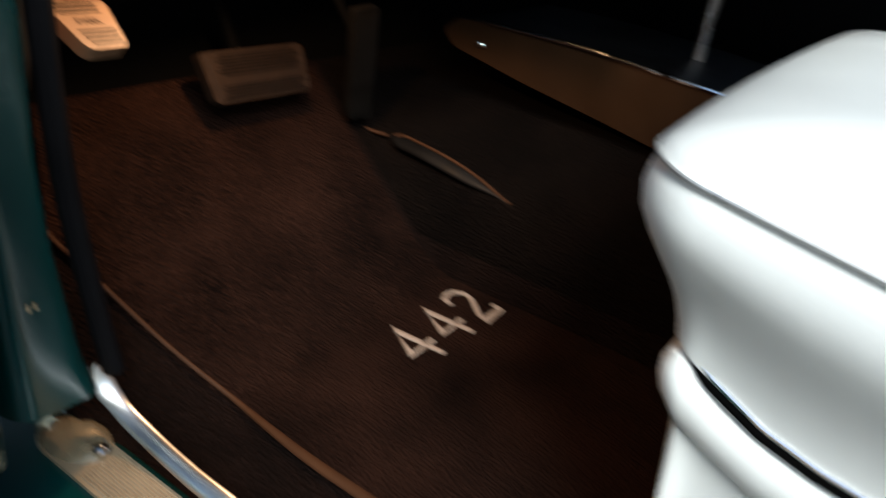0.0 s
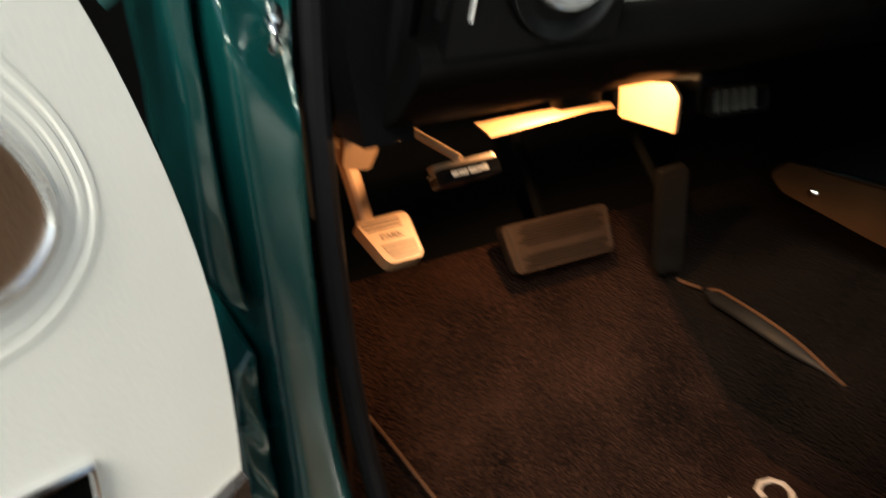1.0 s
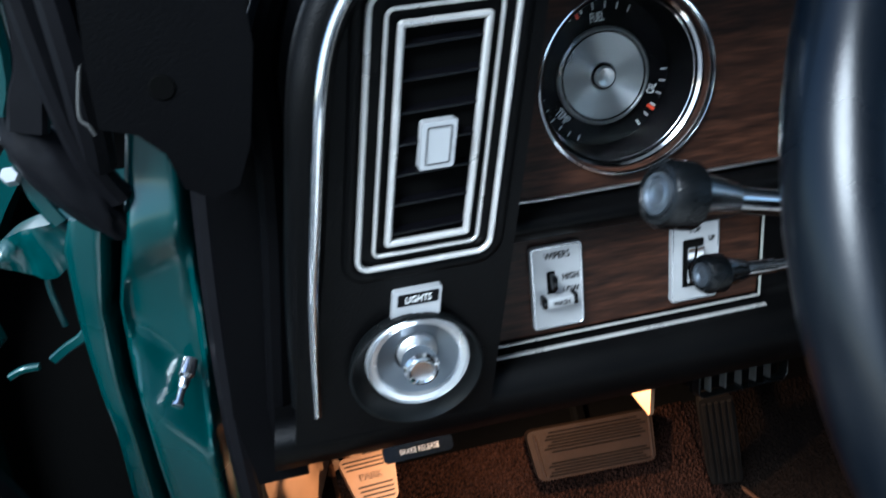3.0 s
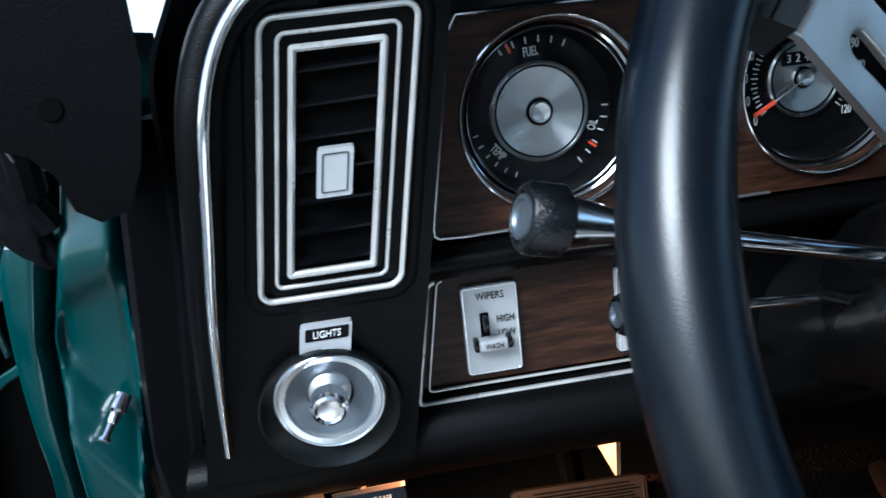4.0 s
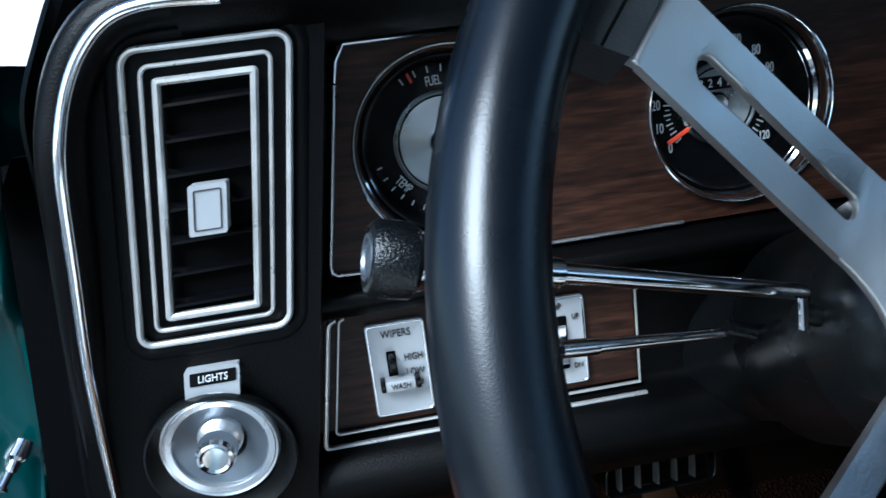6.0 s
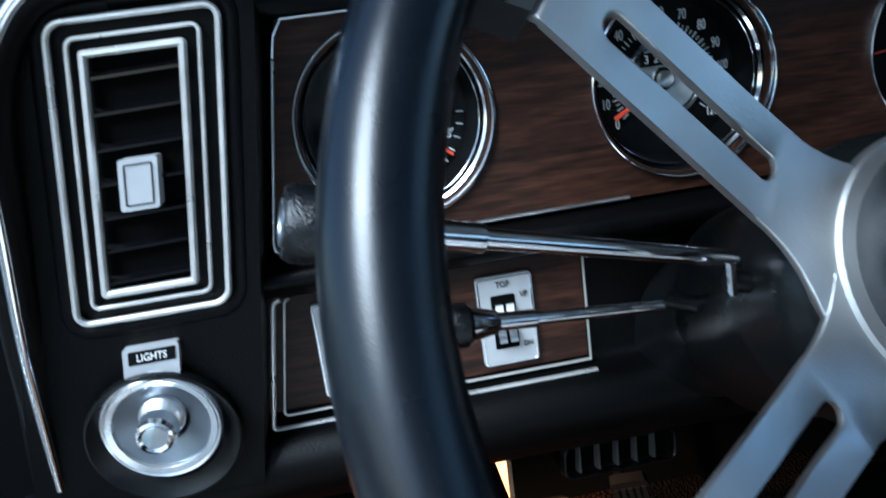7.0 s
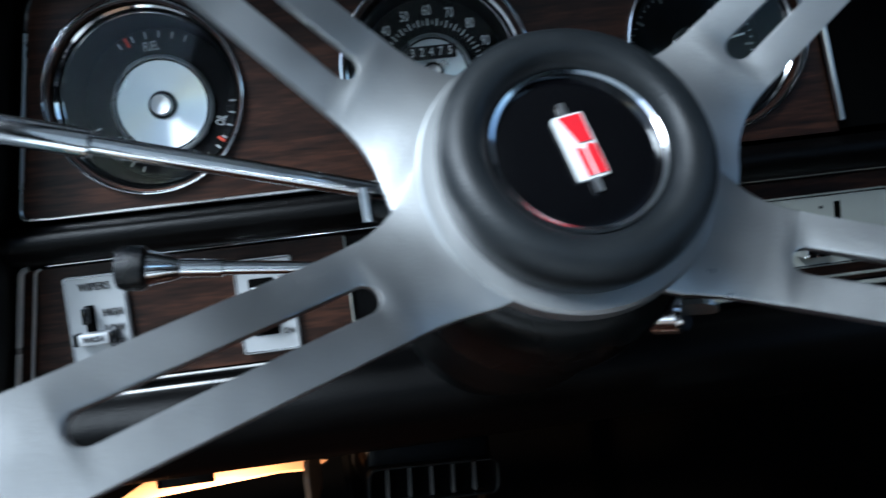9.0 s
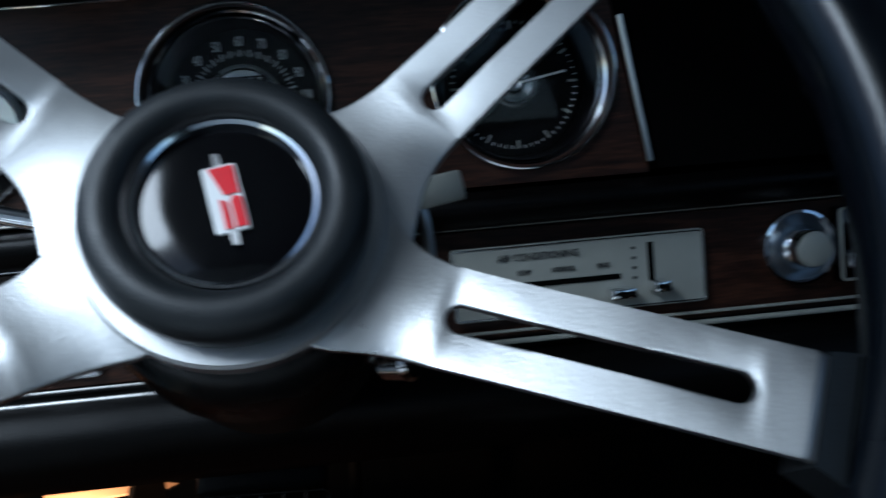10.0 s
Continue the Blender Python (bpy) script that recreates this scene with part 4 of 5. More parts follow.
# fine grooves in two fields with a worn band between them, and a raised border at each end
brake = bpy.data.objects["brake_pedal"]
bpm, bpw, bph = quad_frame((-0.167, 0.377, 0.5913), (-0.039, 0.373, 0.5893), (-0.163, 0.356, 0.5475))
for i, v in enumerate((-0.43, -0.37, -0.31, -0.25, -0.19, 0.03, 0.10, 0.16, 0.22, 0.28, 0.34, 0.41)):
    part("groove", box((0.004 + 0.001 * math.sin(5 * i), bph * v, 0.0004), (bpw * (0.80 - 0.05 * (i % 3)), 0.0010, 0.0012), bpm), DARK, brake)
for u in (-0.44, 0.47):
    part("border", sweep([bpm @ Vector((bpw * u + 0.006 * (0.42 - v) * (1 if u < 0 else -0.5), bph * v, 0.0)) for v in (-0.42, 0.42)], disc_section(0.0016, 8)), PEDAL, brake)
gas = thing("accelerator_pedal", (0.03, 0.35, 0.51), "long black rubber accelerator pedal", "pedal", "pedals in the footwell")
g_tl, g_tr, g_bl, g_br = Vector((-0.019, 0.318, 0.630)), Vector((0.011, 0.310, 0.634)), Vector((0.014, 0.345, 0.504)), Vector((0.048, 0.341, 0.503))
g_out = (g_tr - g_tl).cross(g_tl - g_bl).normalized()
g_at = lambda u, v, d: (g_tl.lerp(g_tr, u)).lerp(g_bl.lerp(g_br, u), v) + g_out * d
part("pad", prism(rounded([(0, 0), (1, 0), (1, 1), (0, 1)], 0.12), g_at, -0.010, 0.0, 0.0015), GAS, gas)
for i in range(5):
    k = 0.14 + 0.18 * i
    part("rib", sweep([g_at(k, 0.05, 0), g_at(k, 0.95, 0)], bar_section(0.0035, 0.0014), g_out), GAS, gas)
part("arm", sweep(smooth_path([(0.0, 0.33, 0.60), (0.0, 0.38, 0.66), (0.0, 0.44, 0.74)]), disc_section(0.005, 8)), DARK, gas)
park = bpy.data.objects["parking_brake_pedal"]
pm, pw, ph = quad_frame((-0.341, 0.304, 0.660), (-0.295, 0.309, 0.658), (-0.338, 0.273, 0.6345))
for v, u, w in ((-0.40, 0.10, 0.50), (-0.31, 0.08, 0.54), (-0.22, 0.07, 0.58), (-0.13, 0.06, 0.60), (0.24, -0.05, 0.66), (0.32, -0.06, 0.68), (0.40, -0.07, 0.70)):
    part("groove", box((pw * u, ph * v, 0.0004), (pw * w, 0.0010, 0.0010), pm), STRIP, park)
lettering("lettering", "PARK", 0.0078, pm @ pose(0.001, ph * 0.055, 0.0005), EMBOSSED, park)
# ---- dashboard ----
dash = thing("dashboard", (0.1, 0.25, 0.75), "black padded dashboard with woodgrain panels and chrome trim", "dashboard")
xprof = lambda u, v, d: Vector((d, u, v))
main = [(0.10, 1.12), (0.092, 1.06), (0.098, 1.025), (0.118, 1.012), (0.145, 1.009), (0.205, 1.007), (0.205, 0.900), (0.150, 0.900), (0.141, 0.896), (0.140, 0.890), (0.147, 0.883),
        (0.166, 0.880), (0.166, 0.8160), (0.147, 0.811), (0.1388, 0.799), (0.1418, 0.785), (0.160, 0.767), (0.186, 0.7555), (0.20, 0.755), (0.24, 0.778), (0.30, 0.80), (0.32, 1.12)]
part("main_body", prism(rounded(main, 0.006, 4), xprof, -0.262, 0.75), BLACK, dash)
part("top_pad", prism([(0.10, 1.085), (0.088, 1.115), (0.10, 1.14), (0.16, 1.15), (0.56, 1.12), (0.56, 1.06), (0.34, 1.05)], xprof, -0.29, 0.80, 0.01, 3), PAD, dash)

# the slanting end panel on the driver's side
pod = [(-0.334, 0.797), (-0.334, 0.965)] + [(-0.304 - 0.030 * math.cos(radians(a)), 0.992 + 0.036 * math.sin(radians(a))) for a in range(15, 91, 15)] + [(-0.238, 1.030), (-0.2295, 1.022), (-0.2295, 0.797)]
part("end_panel", prism(pod, lambda u, v, d: tipped(u, v, d), 0.126, 0.30, 0.007, 4), BLACK, dash)
lower = [(0.148, 0.806), (0.1385, 0.797), (0.1415, 0.785), (0.160, 0.7665), (0.186, 0.7550), (0.20, 0.7545), (0.30, 0.778), (0.30, 0.806)]
part("lower_roll", prism(rounded(lower, 0.010, 5), lambda u, v, d: lean(d, v, u), -0.345, -0.2292), BLACK, dash)
side_panel = [(-0.352, 0.80), (-0.341, 0.962), (-0.350, 0.976), (-0.360, 0.976), (-0.368, 0.962), (-0.386, 0.80), (-0.381, 0.751), (-0.352, 0.751)]
part("side_panel", prism(side_panel, xz, 0.174, 0.34, 0.005, 3), PAD, dash)
part("side_rib", sweep(smooth_path([lean(-0.331, 1.050, 0.150), lean(-0.3425, 1.021, 0.150), lean(-0.3500, 0.993, 0.150), lean(-0.346, 0.955, 0.152), lean(-0.343, 0.90, 0.158), lean(-0.341, 0.80, 0.172), lean(-0.336, 0.765, 0.185)]), disc_section(0.008, 10)), PAD, dash)
part("side_fill", sweep(smooth_path([lean(-0.318, 1.055, 0.158), lean(-0.329, 1.022, 0.156), lean(-0.336, 0.985, 0.156), lean(-0.338, 0.93, 0.160)]), disc_section(0.0105, 10)), PAD, dash)
# bright strip that runs down the end panel's edge
strip = [Vector(p) for p in ((-0.2440, 0.0990, 1.0268), (-0.2675, 0.0986, 1.0277), (-0.2838, 0.0988, 1.0240), (-0.2965, 0.0995, 1.0130), (-0.3062, 0.1002, 0.9960), (-0.3130, 0.1005, 0.9730), (-0.3204, 0.1090, 0.9345), (-0.3299, 0.1206, 0.8815), (-0.3385, 0.1360, 0.8135))]
part("edge_strip", sweep(smooth_path(strip, 5), disc_section(0.0024, 12), BACK), CHROME, dash, "chrome edge strip")
part("edge_backing", sweep(smooth_path([p + Vector((-0.0035, 0.0125, 0.001)) for p in strip], 5), disc_section(0.0095, 12)), BLACK, dash)

# ---- fresh-air outlet with three nested frames ----
AIR_Z = 0.953
vent = thing("air_vent", (-0.27, 0.122, 0.889), "tall air vent with three nested silver frames and black louvres", "air vent")


def vent_frame(w, h, r, bar, high, y):
    pts = [tipped(-0.2745 + u, AIR_Z + v, y) for u, v in round_rect(w, h, r, 5)]
    return sweep(pts, bar_section(bar, high), BACK, True)


lip = [tipped(-0.2745 + u, AIR_Z + v, 0.1262) for u, v in round_rect(0.0725, 0.1300, 0.010, 6)]
part("lip", sweep(lip, [(0.0030 * math.cos(a), 0.0016 * math.sin(a)) for a in [2 * math.pi * i / 12 for i in range(12)]], BACK, True), BLACK, vent, "raised black lip round the vent")
part("outer_frame", vent_frame(0.0635, 0.1205, 0.006, 0.0026, 0.0028, 0.1245), WORN, vent, "silver frame with worn edge")
part("middle_frame", vent_frame(0.0490, 0.1075, 0.0032, 0.0017, 0.002, 0.1235), WORN, vent)
part("inner_frame", vent_frame(0.0368, 0.0955, 0.0006, 0.0030, 0.0032, 0.1225), WORN, vent)
part("duct", prism(round_rect(0.0335, 0.093, 0.001, 2), lambda u, v, d: tipped(-0.2745 + u, AIR_Z + v, d), 0.1252, 0.1256), DARK, vent)
for i in range(7):
    v = -0.041 + 0.0137 * i
    a = tipped(-0.2745 - 0.0170, AIR_Z + v - 0.0004, 0.1235)
    b = tipped(-0.2745 + 0.0170, AIR_Z + v + 0.0004, 0.1235)
    part("louvre", sweep([a, b], [(-0.0006, -0.001), (0.0006, -0.001), (0.0028, 0.0018), (0.0016, 0.0018)], BACK), GLOSS, vent)
part("slide_knob", prism(round_rect(0.0150, 0.0205, 0.001, 3), lambda u, v, d: tipped(-0.2745 + u, 0.9500 + v, d), 0.1235, 0.1145, 0.0008), PLATE, vent, "white-silver slide knob")
part("knob_inset", sweep([tipped(-0.2745 + u, 0.9500 + v, 0.1144) for u, v in round_rect(0.0105, 0.016, 0.0006, 2)], bar_section(0.0005, 0.0004), BACK, True), DARK_INK, vent)

# ---- headlamp switch ----
light_switch = thing("headlight_switch", (-0.283, 0.12, 0.815), "chrome ringed headlight pull knob in a dark dished surround", "light switch")
lm = axes((-0.2845, 0.1290, 0.8405), (1, 0, 0), (0, -0.105, 0.9945), (0, -0.9945, -0.105))
part("dished_surround", lathe([(0.0335, -0.004), (0.0345, 0.0014), (0.0341, 0.0028), (0.0331, 0.0032), (0.0316, 0.0022), (0.0280, -0.0003), (0.0250, -0.0012)], lm @ pose(-0.0010, -0.0075, 0.0002, 4), 56), SHROUD, light_switch, "black dished surround")
part("ring", lathe([(0.0258, -0.002), (0.0266, 0.0015), (0.0264, 0.0042), (0.0254, 0.0055), (0.0244, 0.0050), (0.0241, 0.0042)], lm, 64), PALE, light_switch, "pale silver ring")
part("band", lathe([(0.0242, 0.0040), (0.0240, 0.0054), (0.0214, 0.0048), (0.0208, 0.0036), (0.0206, 0.0010)], lm, 64), PALE, light_switch, "dull silver band")
part("dish", lathe([(0.0212, 0.0022), (0.0180, 0.0010), (0.0130, -0.0012), (0.0112, -0.0018), (0.0106, -0.0030), (0.0104, -0.0085), (0, -0.0085)], lm, 56), SMOKE, light_switch, "smoky metal dish")
part("shaft", lathe([(0.0102, -0.007), (0.0102, 0.0015), (0.0088, 0.0030), (0.0070, 0.0034), (0.0062, 0.0040), (0.0062, 0.012)], lm @ pose(0, 0.0028, 0), 32), SATIN, light_switch)
bm = bmesh.new()
km = lm @ pose(-0.0003, 0.0020, 0.0045)
prof = [(0.0060, 0.0), (0.0082, 0.001), (0.0088, 0.0025), (0.0088, 0.0095), (0.0078, 0.0118), (0.0066, 0.0124), (0.0054, 0.0116), (0, 0.0112)]
add_lathe(bm, prof, km, 56)
inv = km.inverted()
for v in bm.verts:
    q = inv @ v.co
    rr = math.hypot(q.x, q.y)
    if rr > 0.0086:
        s = 1.015 if round(math.atan2(q.y, q.x) / (2 * math.pi) * 56) % 2 else 0.985
        v.co = km @ Vector((q.x * s, q.y * s, q.z))
part("pull_knob", bm, ROD, light_switch, "knurled chrome knob", angle=20)
part("tag", prism(round_rect(0.0238, 0.0175, 0.0012, 3), lambda u, v, d: tipped(-0.2768 + u, 0.8702 + v, d), 0.1268, 0.1210, 0.0004), PLATE, light_switch)
part("tag_face", prism(round_rect(0.0200, 0.0062, 0.0004, 2), lambda u, v, d: tipped(-0.2763 + u, 0.8743 + v, d), 0.1211, 0.1206), FACE, light_switch)
lettering("lettering", "LIGHTS", 0.0050, axes(tipped(-0.2763, 0.8742, 0.1205), (1, 0, 0), (LEANS, -0.105, 1), (0, -1, -0.105)), WHITE_INK, light_switch, squeeze=0.80)

# ---- woodgrain gauge panel with three round openings ----
CELLS = [(-0.225, -0.0925, -0.1595), (-0.0925, 0.050, -0.0185), (0.050, 0.186, 0.1250)]
PANEL_Y, DIAL_Z = 0.153, 0.956
for x0, x1, cx in CELLS:
    bm = bmesh.new()
    hole = []
    turns = sorted([2 * math.pi * i / 64 for i in range(64)] + [math.atan2(pz - DIAL_Z, px - cx) % (2 * math.pi) for px in (x0, x1) for pz in (0.9025, 1.0070)])
    for depth in (PANEL_Y, PANEL_Y + 0.004):
        sq, ci = [], []
        for a in turns:
            c, s = math.cos(a), math.sin(a)
            ci.append(bm.verts.new((cx + 0.0445 * c, depth, DIAL_Z + 0.0445 * s)))
            kx = ((x1 - cx) if c > 0 else (cx - x0)) / max(abs(c), 1e-6)
            kz = ((1.0070 - DIAL_Z) if s > 0 else (DIAL_Z - 0.9025)) / max(abs(s), 1e-6)
            k = min(kx, kz)
            px, pz = cx + k * c, DIAL_Z + k * s
            if px < -0.2:
                px += LEANS * (pz - 0.9) * min(1, (-0.2 - px) / 0.02)
            if px > 0.170:
                px -= 0.17 * (pz - 0.903)
            sq.append(bm.verts.new((px, depth, pz)))
        for i in range(68):
            j = (i + 1) % 68
            bm.faces.new((sq[i], sq[j], ci[j], ci[i]))
        hole.append((sq, ci))
    for i in range(68):
        j = (i + 1) % 68
        for k in (0, 1):
            bm.faces.new((hole[0][k][i], hole[0][k][j], hole[1][k][j], hole[1][k][i]))
    part("gauge_panel", bm, WOOD, dash, "dark walnut woodgrain panel")
upper_edge = [lean(-0.2255, 0.991, 0.153), lean(-0.2252, 1.0, 0.153), lean(-0.222, 1.0070, 0.153)] + [Vector((x, 0.153, 1.0070)) for x in (-0.15, 0.0, 0.168)]
part("gauge_border", sweep(upper_edge, bar_section(0.0016, 0.002), BACK), CHROME, dash, "chrome border")
part("gauge_border", sweep([lean(-0.2255, 0.99, 0.1525), lean(-0.2255, 0.9085, 0.1525), lean(-0.2248, 0.9050, 0.1525), lean(-0.2225, 0.9033, 0.1525), Vector((-0.21, 0.1525, 0.9027)), Vector((-0.05, 0.1525, 0.9030))], bar_section(0.0016, 0.0018), BACK), SATIN, dash)
part("end_strip", sweep([(0.1860, 0.151, 0.908), (0.1745, 0.150, 0.9815)], bar_section(0.0026, 0.003), BACK), SATIN, dash, "bright upright strip")
part("blank_panel", prism([(0.188, 0.904), (0.1683, 1.0070), (0.74, 1.0070), (0.74, 0.902)], xz, 0.152, 0.158), DARK, dash)


def dial_frame(cx, y):
    return axes((cx, y, DIAL_Z), (1, 0, 0), (0, 0, 1), BACK)


def gauge(name, cx, label, deep=0.0315):
    ob = thing(name, (cx, 0.16, DIAL_Z - 0.045), label, "gauge", "round gauges in the dashboard")
    m = dial_frame(cx, PANEL_Y)
    part("bezel", lathe([(0.0470, -0.002), (0.0472, 0.0022), (0.0469, 0.0030), (0.0464, 0.0032), (0.0459, 0.0026), (0.0444, -0.0060), (0.0412, -0.0085)], m, 72), CHROME, ob, "chrome bezel")
    part("cup", lathe([(0.0418, -0.006), (0.0408, -0.012), (0.0404, -0.8 * deep), (0.039, -deep), (0, -deep)], m, 72), FACE, ob, "black dial cup")
    lens = part("glass", lathe([(0, -0.0062), (0.0420, -0.0062), (0.0420, -0.0074), (0, -0.0074)], m, 72), GLASS, ob, "clear flat dial glass", angle=20)
    lens.visible_shadow = False
    return ob, dial_frame(cx, PANEL_Y + deep - 0.0005)


def spin(a):
    return pose(0, 0, 0, 0, 0, a)


def ticks(m, parent, angles, r0, r1, w, material, name="tick"):
    for a in angles:
        p = m @ spin(a)
        part(name, sweep([p @ Vector((r0, 0, 0.0005)), p @ Vector((r1, 0, 0.0005))], bar_section(w, 0.0003), BACK), material, parent, smooth=False)


def hub_disc(m, parent, r, cap):
    d = part("hub_disc", lathe([(r, 0.0), (r, 0.003), (r - 0.0012, 0.0038), (r - 0.0018, 0.0028), (r - 0.003, 0.0026), (cap + 0.002, 0.0018), (cap + 0.001, 0.0028), (cap, 0.0022)], m, 64), DISC, parent, "spun aluminium disc")
    part("groove", lathe([(r - 0.0020, 0.0032), (r - 0.0025, 0.0034), (r - 0.0030, 0.0030)], m, 64), FACE, parent)
    part("groove", lathe([(cap + 0.0014, 0.0026), (cap + 0.0007, 0.0034), (cap, 0.0026)], m, 40), FACE, parent)
    part("cap", lathe([(cap, 0.001), (cap, 0.0045), (cap * 0.85, 0.006), (cap * 0.5, 0.0055), (0, 0.005)], m, 32), SATIN, parent, "satin centre cap")
    return d


fuel, fm = gauge("fuel_gauge", CELLS[0][2], "round black fuel, temperature and oil gauge with silver centre")
hub_disc(fm @ pose(0, -0.001, 0), fuel, 0.0258, 0.0056)
for text, a, r in (("FUEL", 94, 0.0295), ("TEMP", 220, 0.0305), ("OIL", 338, 0.0305)):
    turn = a - 90 if text == "FUEL" else (a - 270 if text == "TEMP" else a - 270)
    lettering("lettering", text, 0.0068, fm @ pose(r * math.cos(radians(a)), r * math.sin(radians(a)), 0.0008, 0, 0, turn if text != "OIL" else 68), WHITE_INK, fuel, squeeze=0.55)
ticks(fm, fuel, (64, 75, 86, 97, 108, 120), 0.0338, 0.0372, 0.0007, WHITE_INK)
ticks(fm, fuel, (196, 206, 216, 226, 236, 246), 0.0342, 0.0370, 0.0007, WHITE_INK)
ticks(fm, fuel, (305, 315, 325, 336, 347, 357), 0.0338, 0.0372, 0.0007, WHITE_INK)
part("needle", sweep([fm @ spin(113) @ Vector((0.0325, 0, 0.001)), fm @ spin(113) @ Vector((0.0375, 0, 0.001))], bar_section(0.0014, 0.0006), BACK), ORANGE, fuel, "orange needle", False)
part("needle", sweep([fm @ spin(322) @ Vector((0.0325, 0, 0.001)), fm @ spin(322) @ Vector((0.0375, 0, 0.001))], bar_section(0.0014, 0.0006), BACK), ORANGE, fuel, "orange needle", False)

speedo, sm = gauge("speedometer", CELLS[1][2], "round black speedometer with white figures and orange needle", 0.0245)
hub_disc(sm, speedo, 0.0205, 0.0042)
for k in range(13):
    a = 90 + (60 - k * 10) * 2.13
    r = 0.0325
    lettering("figure", str(k * 10), 0.0074 if k < 10 else 0.0066, sm @ pose(r * math.cos(radians(a)), r * math.sin(radians(a)), 0.0008), WHITE_INK, speedo, squeeze=0.62)
ticks(sm, speedo, [90 + (60 - k * 5) * 2.13 for k in range(25)], 0.0248, 0.0284, 0.0007, WHITE_INK)
ticks(sm, speedo, [90 + (60 - k * 2.5) * 2.13 for k in range(49) if k % 2], 0.0254, 0.0276, 0.0005, WHITE_INK)
part("odometer", prism(round_rect(0.026, 0.0068, 0.0006, 2, 0, 0.0105), lambda u, v, d: sm @ Vector((u, v, d)), 0.003, 0.0044), FACE, speedo, "black odometer window")
for k, c in enumerate("32475"):
    lettering("figure", c, 0.0060, sm @ pose(-0.0098 + 0.0049 * k, 0.0105, 0.0047), WHITE_INK, speedo, squeeze=0.8)
part("needle", sweep([sm @ spin(211) @ Vector((0.020, 0, 0.0046)), sm @ spin(211) @ Vector((0.0325, 0, 0.0030))], bar_section(0.0021, 0.0007), BACK), ORANGE, speedo, "orange needle", False)
part("needle_stem", sweep([sm @ spin(211) @ Vector((0.003, 0, 0.0048)), sm @ spin(211) @ Vector((0.020, 0, 0.0046))], bar_section(0.0009, 0.0006), BACK), SATIN, speedo, "", False)

clock, cm = gauge("dash_clock", CELLS[2][2], "round black dashboard clock with a silver centre")
hub_disc(cm, clock, 0.0125, 0.0035)
ticks(cm, clock, range(0, 360, 30), 0.030, 0.0345, 0.0012, DIM_SILVER)
ticks(cm, clock, [a for a in range(0, 360, 6) if a % 30], 0.0328, 0.0345, 0.0004, WHITE_INK)
for a, ln in ((65, 0.021), (10, 0.028)):
    part("hand", sweep([cm @ spin(a) @ Vector((0, 0, 0.0052)), cm @ spin(a) @ Vector((ln, 0, 0.0052))], bar_section(0.0011, 0.0004), BACK), WHITE_INK, clock, "", False)
part("second_hand", sweep([cm @ spin(188) @ Vector((0, 0, 0.0058)), cm @ spin(188) @ Vector((0.024, 0, 0.0058))], bar_section(0.0007, 0.0004), BACK), ORANGE, clock, "", False)

# ---- lower woodgrain panels ----
LOW_Y = 0.1625
left_low = [(-0.2335, 0.8190), (-0.2335, 0.876), (-0.231, 0.8785), (-0.0745, 0.8785), (-0.0745, 0.8190)]
part("switch_panel", prism(left_low, lambda u, v, d: lean(u, v, d) if u < -0.2 else Vector((u, d, v)), LOW_Y, LOW_Y + 0.0035), WOOD, dash, "dark walnut woodgrain panel")
def border(x0, x1, z0, z1, y, r):
    """A bright line along the foot, round the corner and up the slanting end."""
    foot = [Vector((x1, y, z0)), lean(x0 + r, z0, y)]
    corner = [lean(x0 + r - r * math.sin(radians(a)), z0 + r - r * math.cos(radians(a)), y) for a in range(15, 91, 15)]
    top = [lean(x0 + r - r * math.cos(radians(a)), z1 - r + r * math.sin(radians(a)), y) for a in range(0, 91, 15)]
    return foot + corner + top


part("panel_border", sweep(border(-0.2265, -0.0725, 0.8128, 0.8800, 0.1565, 0.0035), bar_section(0.0024, 0.0026), BACK), WORN, dash, "bright border strip")
part("panel_border", sweep(border(-0.2213, -0.0743, 0.8180, 0.8788, 0.1600, 0.0025), bar_section(0.0012, 0.0016), BACK), WORN, dash)
part("panel_border", sweep([Vector((-0.0743, 0.1600, 0.8180)), Vector((-0.0743, 0.1600, 0.878))], bar_section(0.0010, 0.0014), BACK), DIM_SILVER, dash)
part("upper_line", sweep([lean(-0.217, 0.8800, 0.1612), Vector((-0.04, 0.1612, 0.8805))], bar_section(0.0010, 0.0014), BACK), CHROME, dash)


def plate(name, cx, cz, w, h, label):
    ob = thing(name, (cx, LOW_Y, cz - h / 2), label, "switch", "switch plates on the dashboard")
    part("plate", prism(round_rect(w, h, 0.002, 3, cx, cz), xz, LOW_Y - 0.0003, LOW_Y - 0.0035, 0.0005), PLATE, ob, "silver plate")
    part("rim", sweep([Vector((u, LOW_Y - 0.0034, v)) for u, v in round_rect(w - 0.0016, h - 0.0016, 0.0015, 3, cx, cz)], bar_section(0.0007, 0.0006), BACK, True), CHROME, ob)
    return ob


wiper = plate("wiper_switch", -0.1990, 0.8484, 0.0295, 0.0495, "silver wiper switch plate with black slider and dark lettering")
lettering("lettering", "WIPERS", 0.0056, face_on(-0.1988, LOW_Y - 0.0042, 0.8674), DARK_INK, wiper, squeeze=0.8)
for text, z in (("HIGH", 0.8539), ("LOW", 0.8459), ("OFF", 0.8384)):
    lettering("lettering", text, 0.0053, face_on(-0.1915, LOW_Y - 0.0042, z), DARK_INK, wiper, squeeze=0.75)
part("slot", prism(round_rect(0.0048, 0.017, 0.0006, 2, -0.2026, 0.8499), xz, LOW_Y - 0.0036, LOW_Y - 0.0041), DARK, wiper)
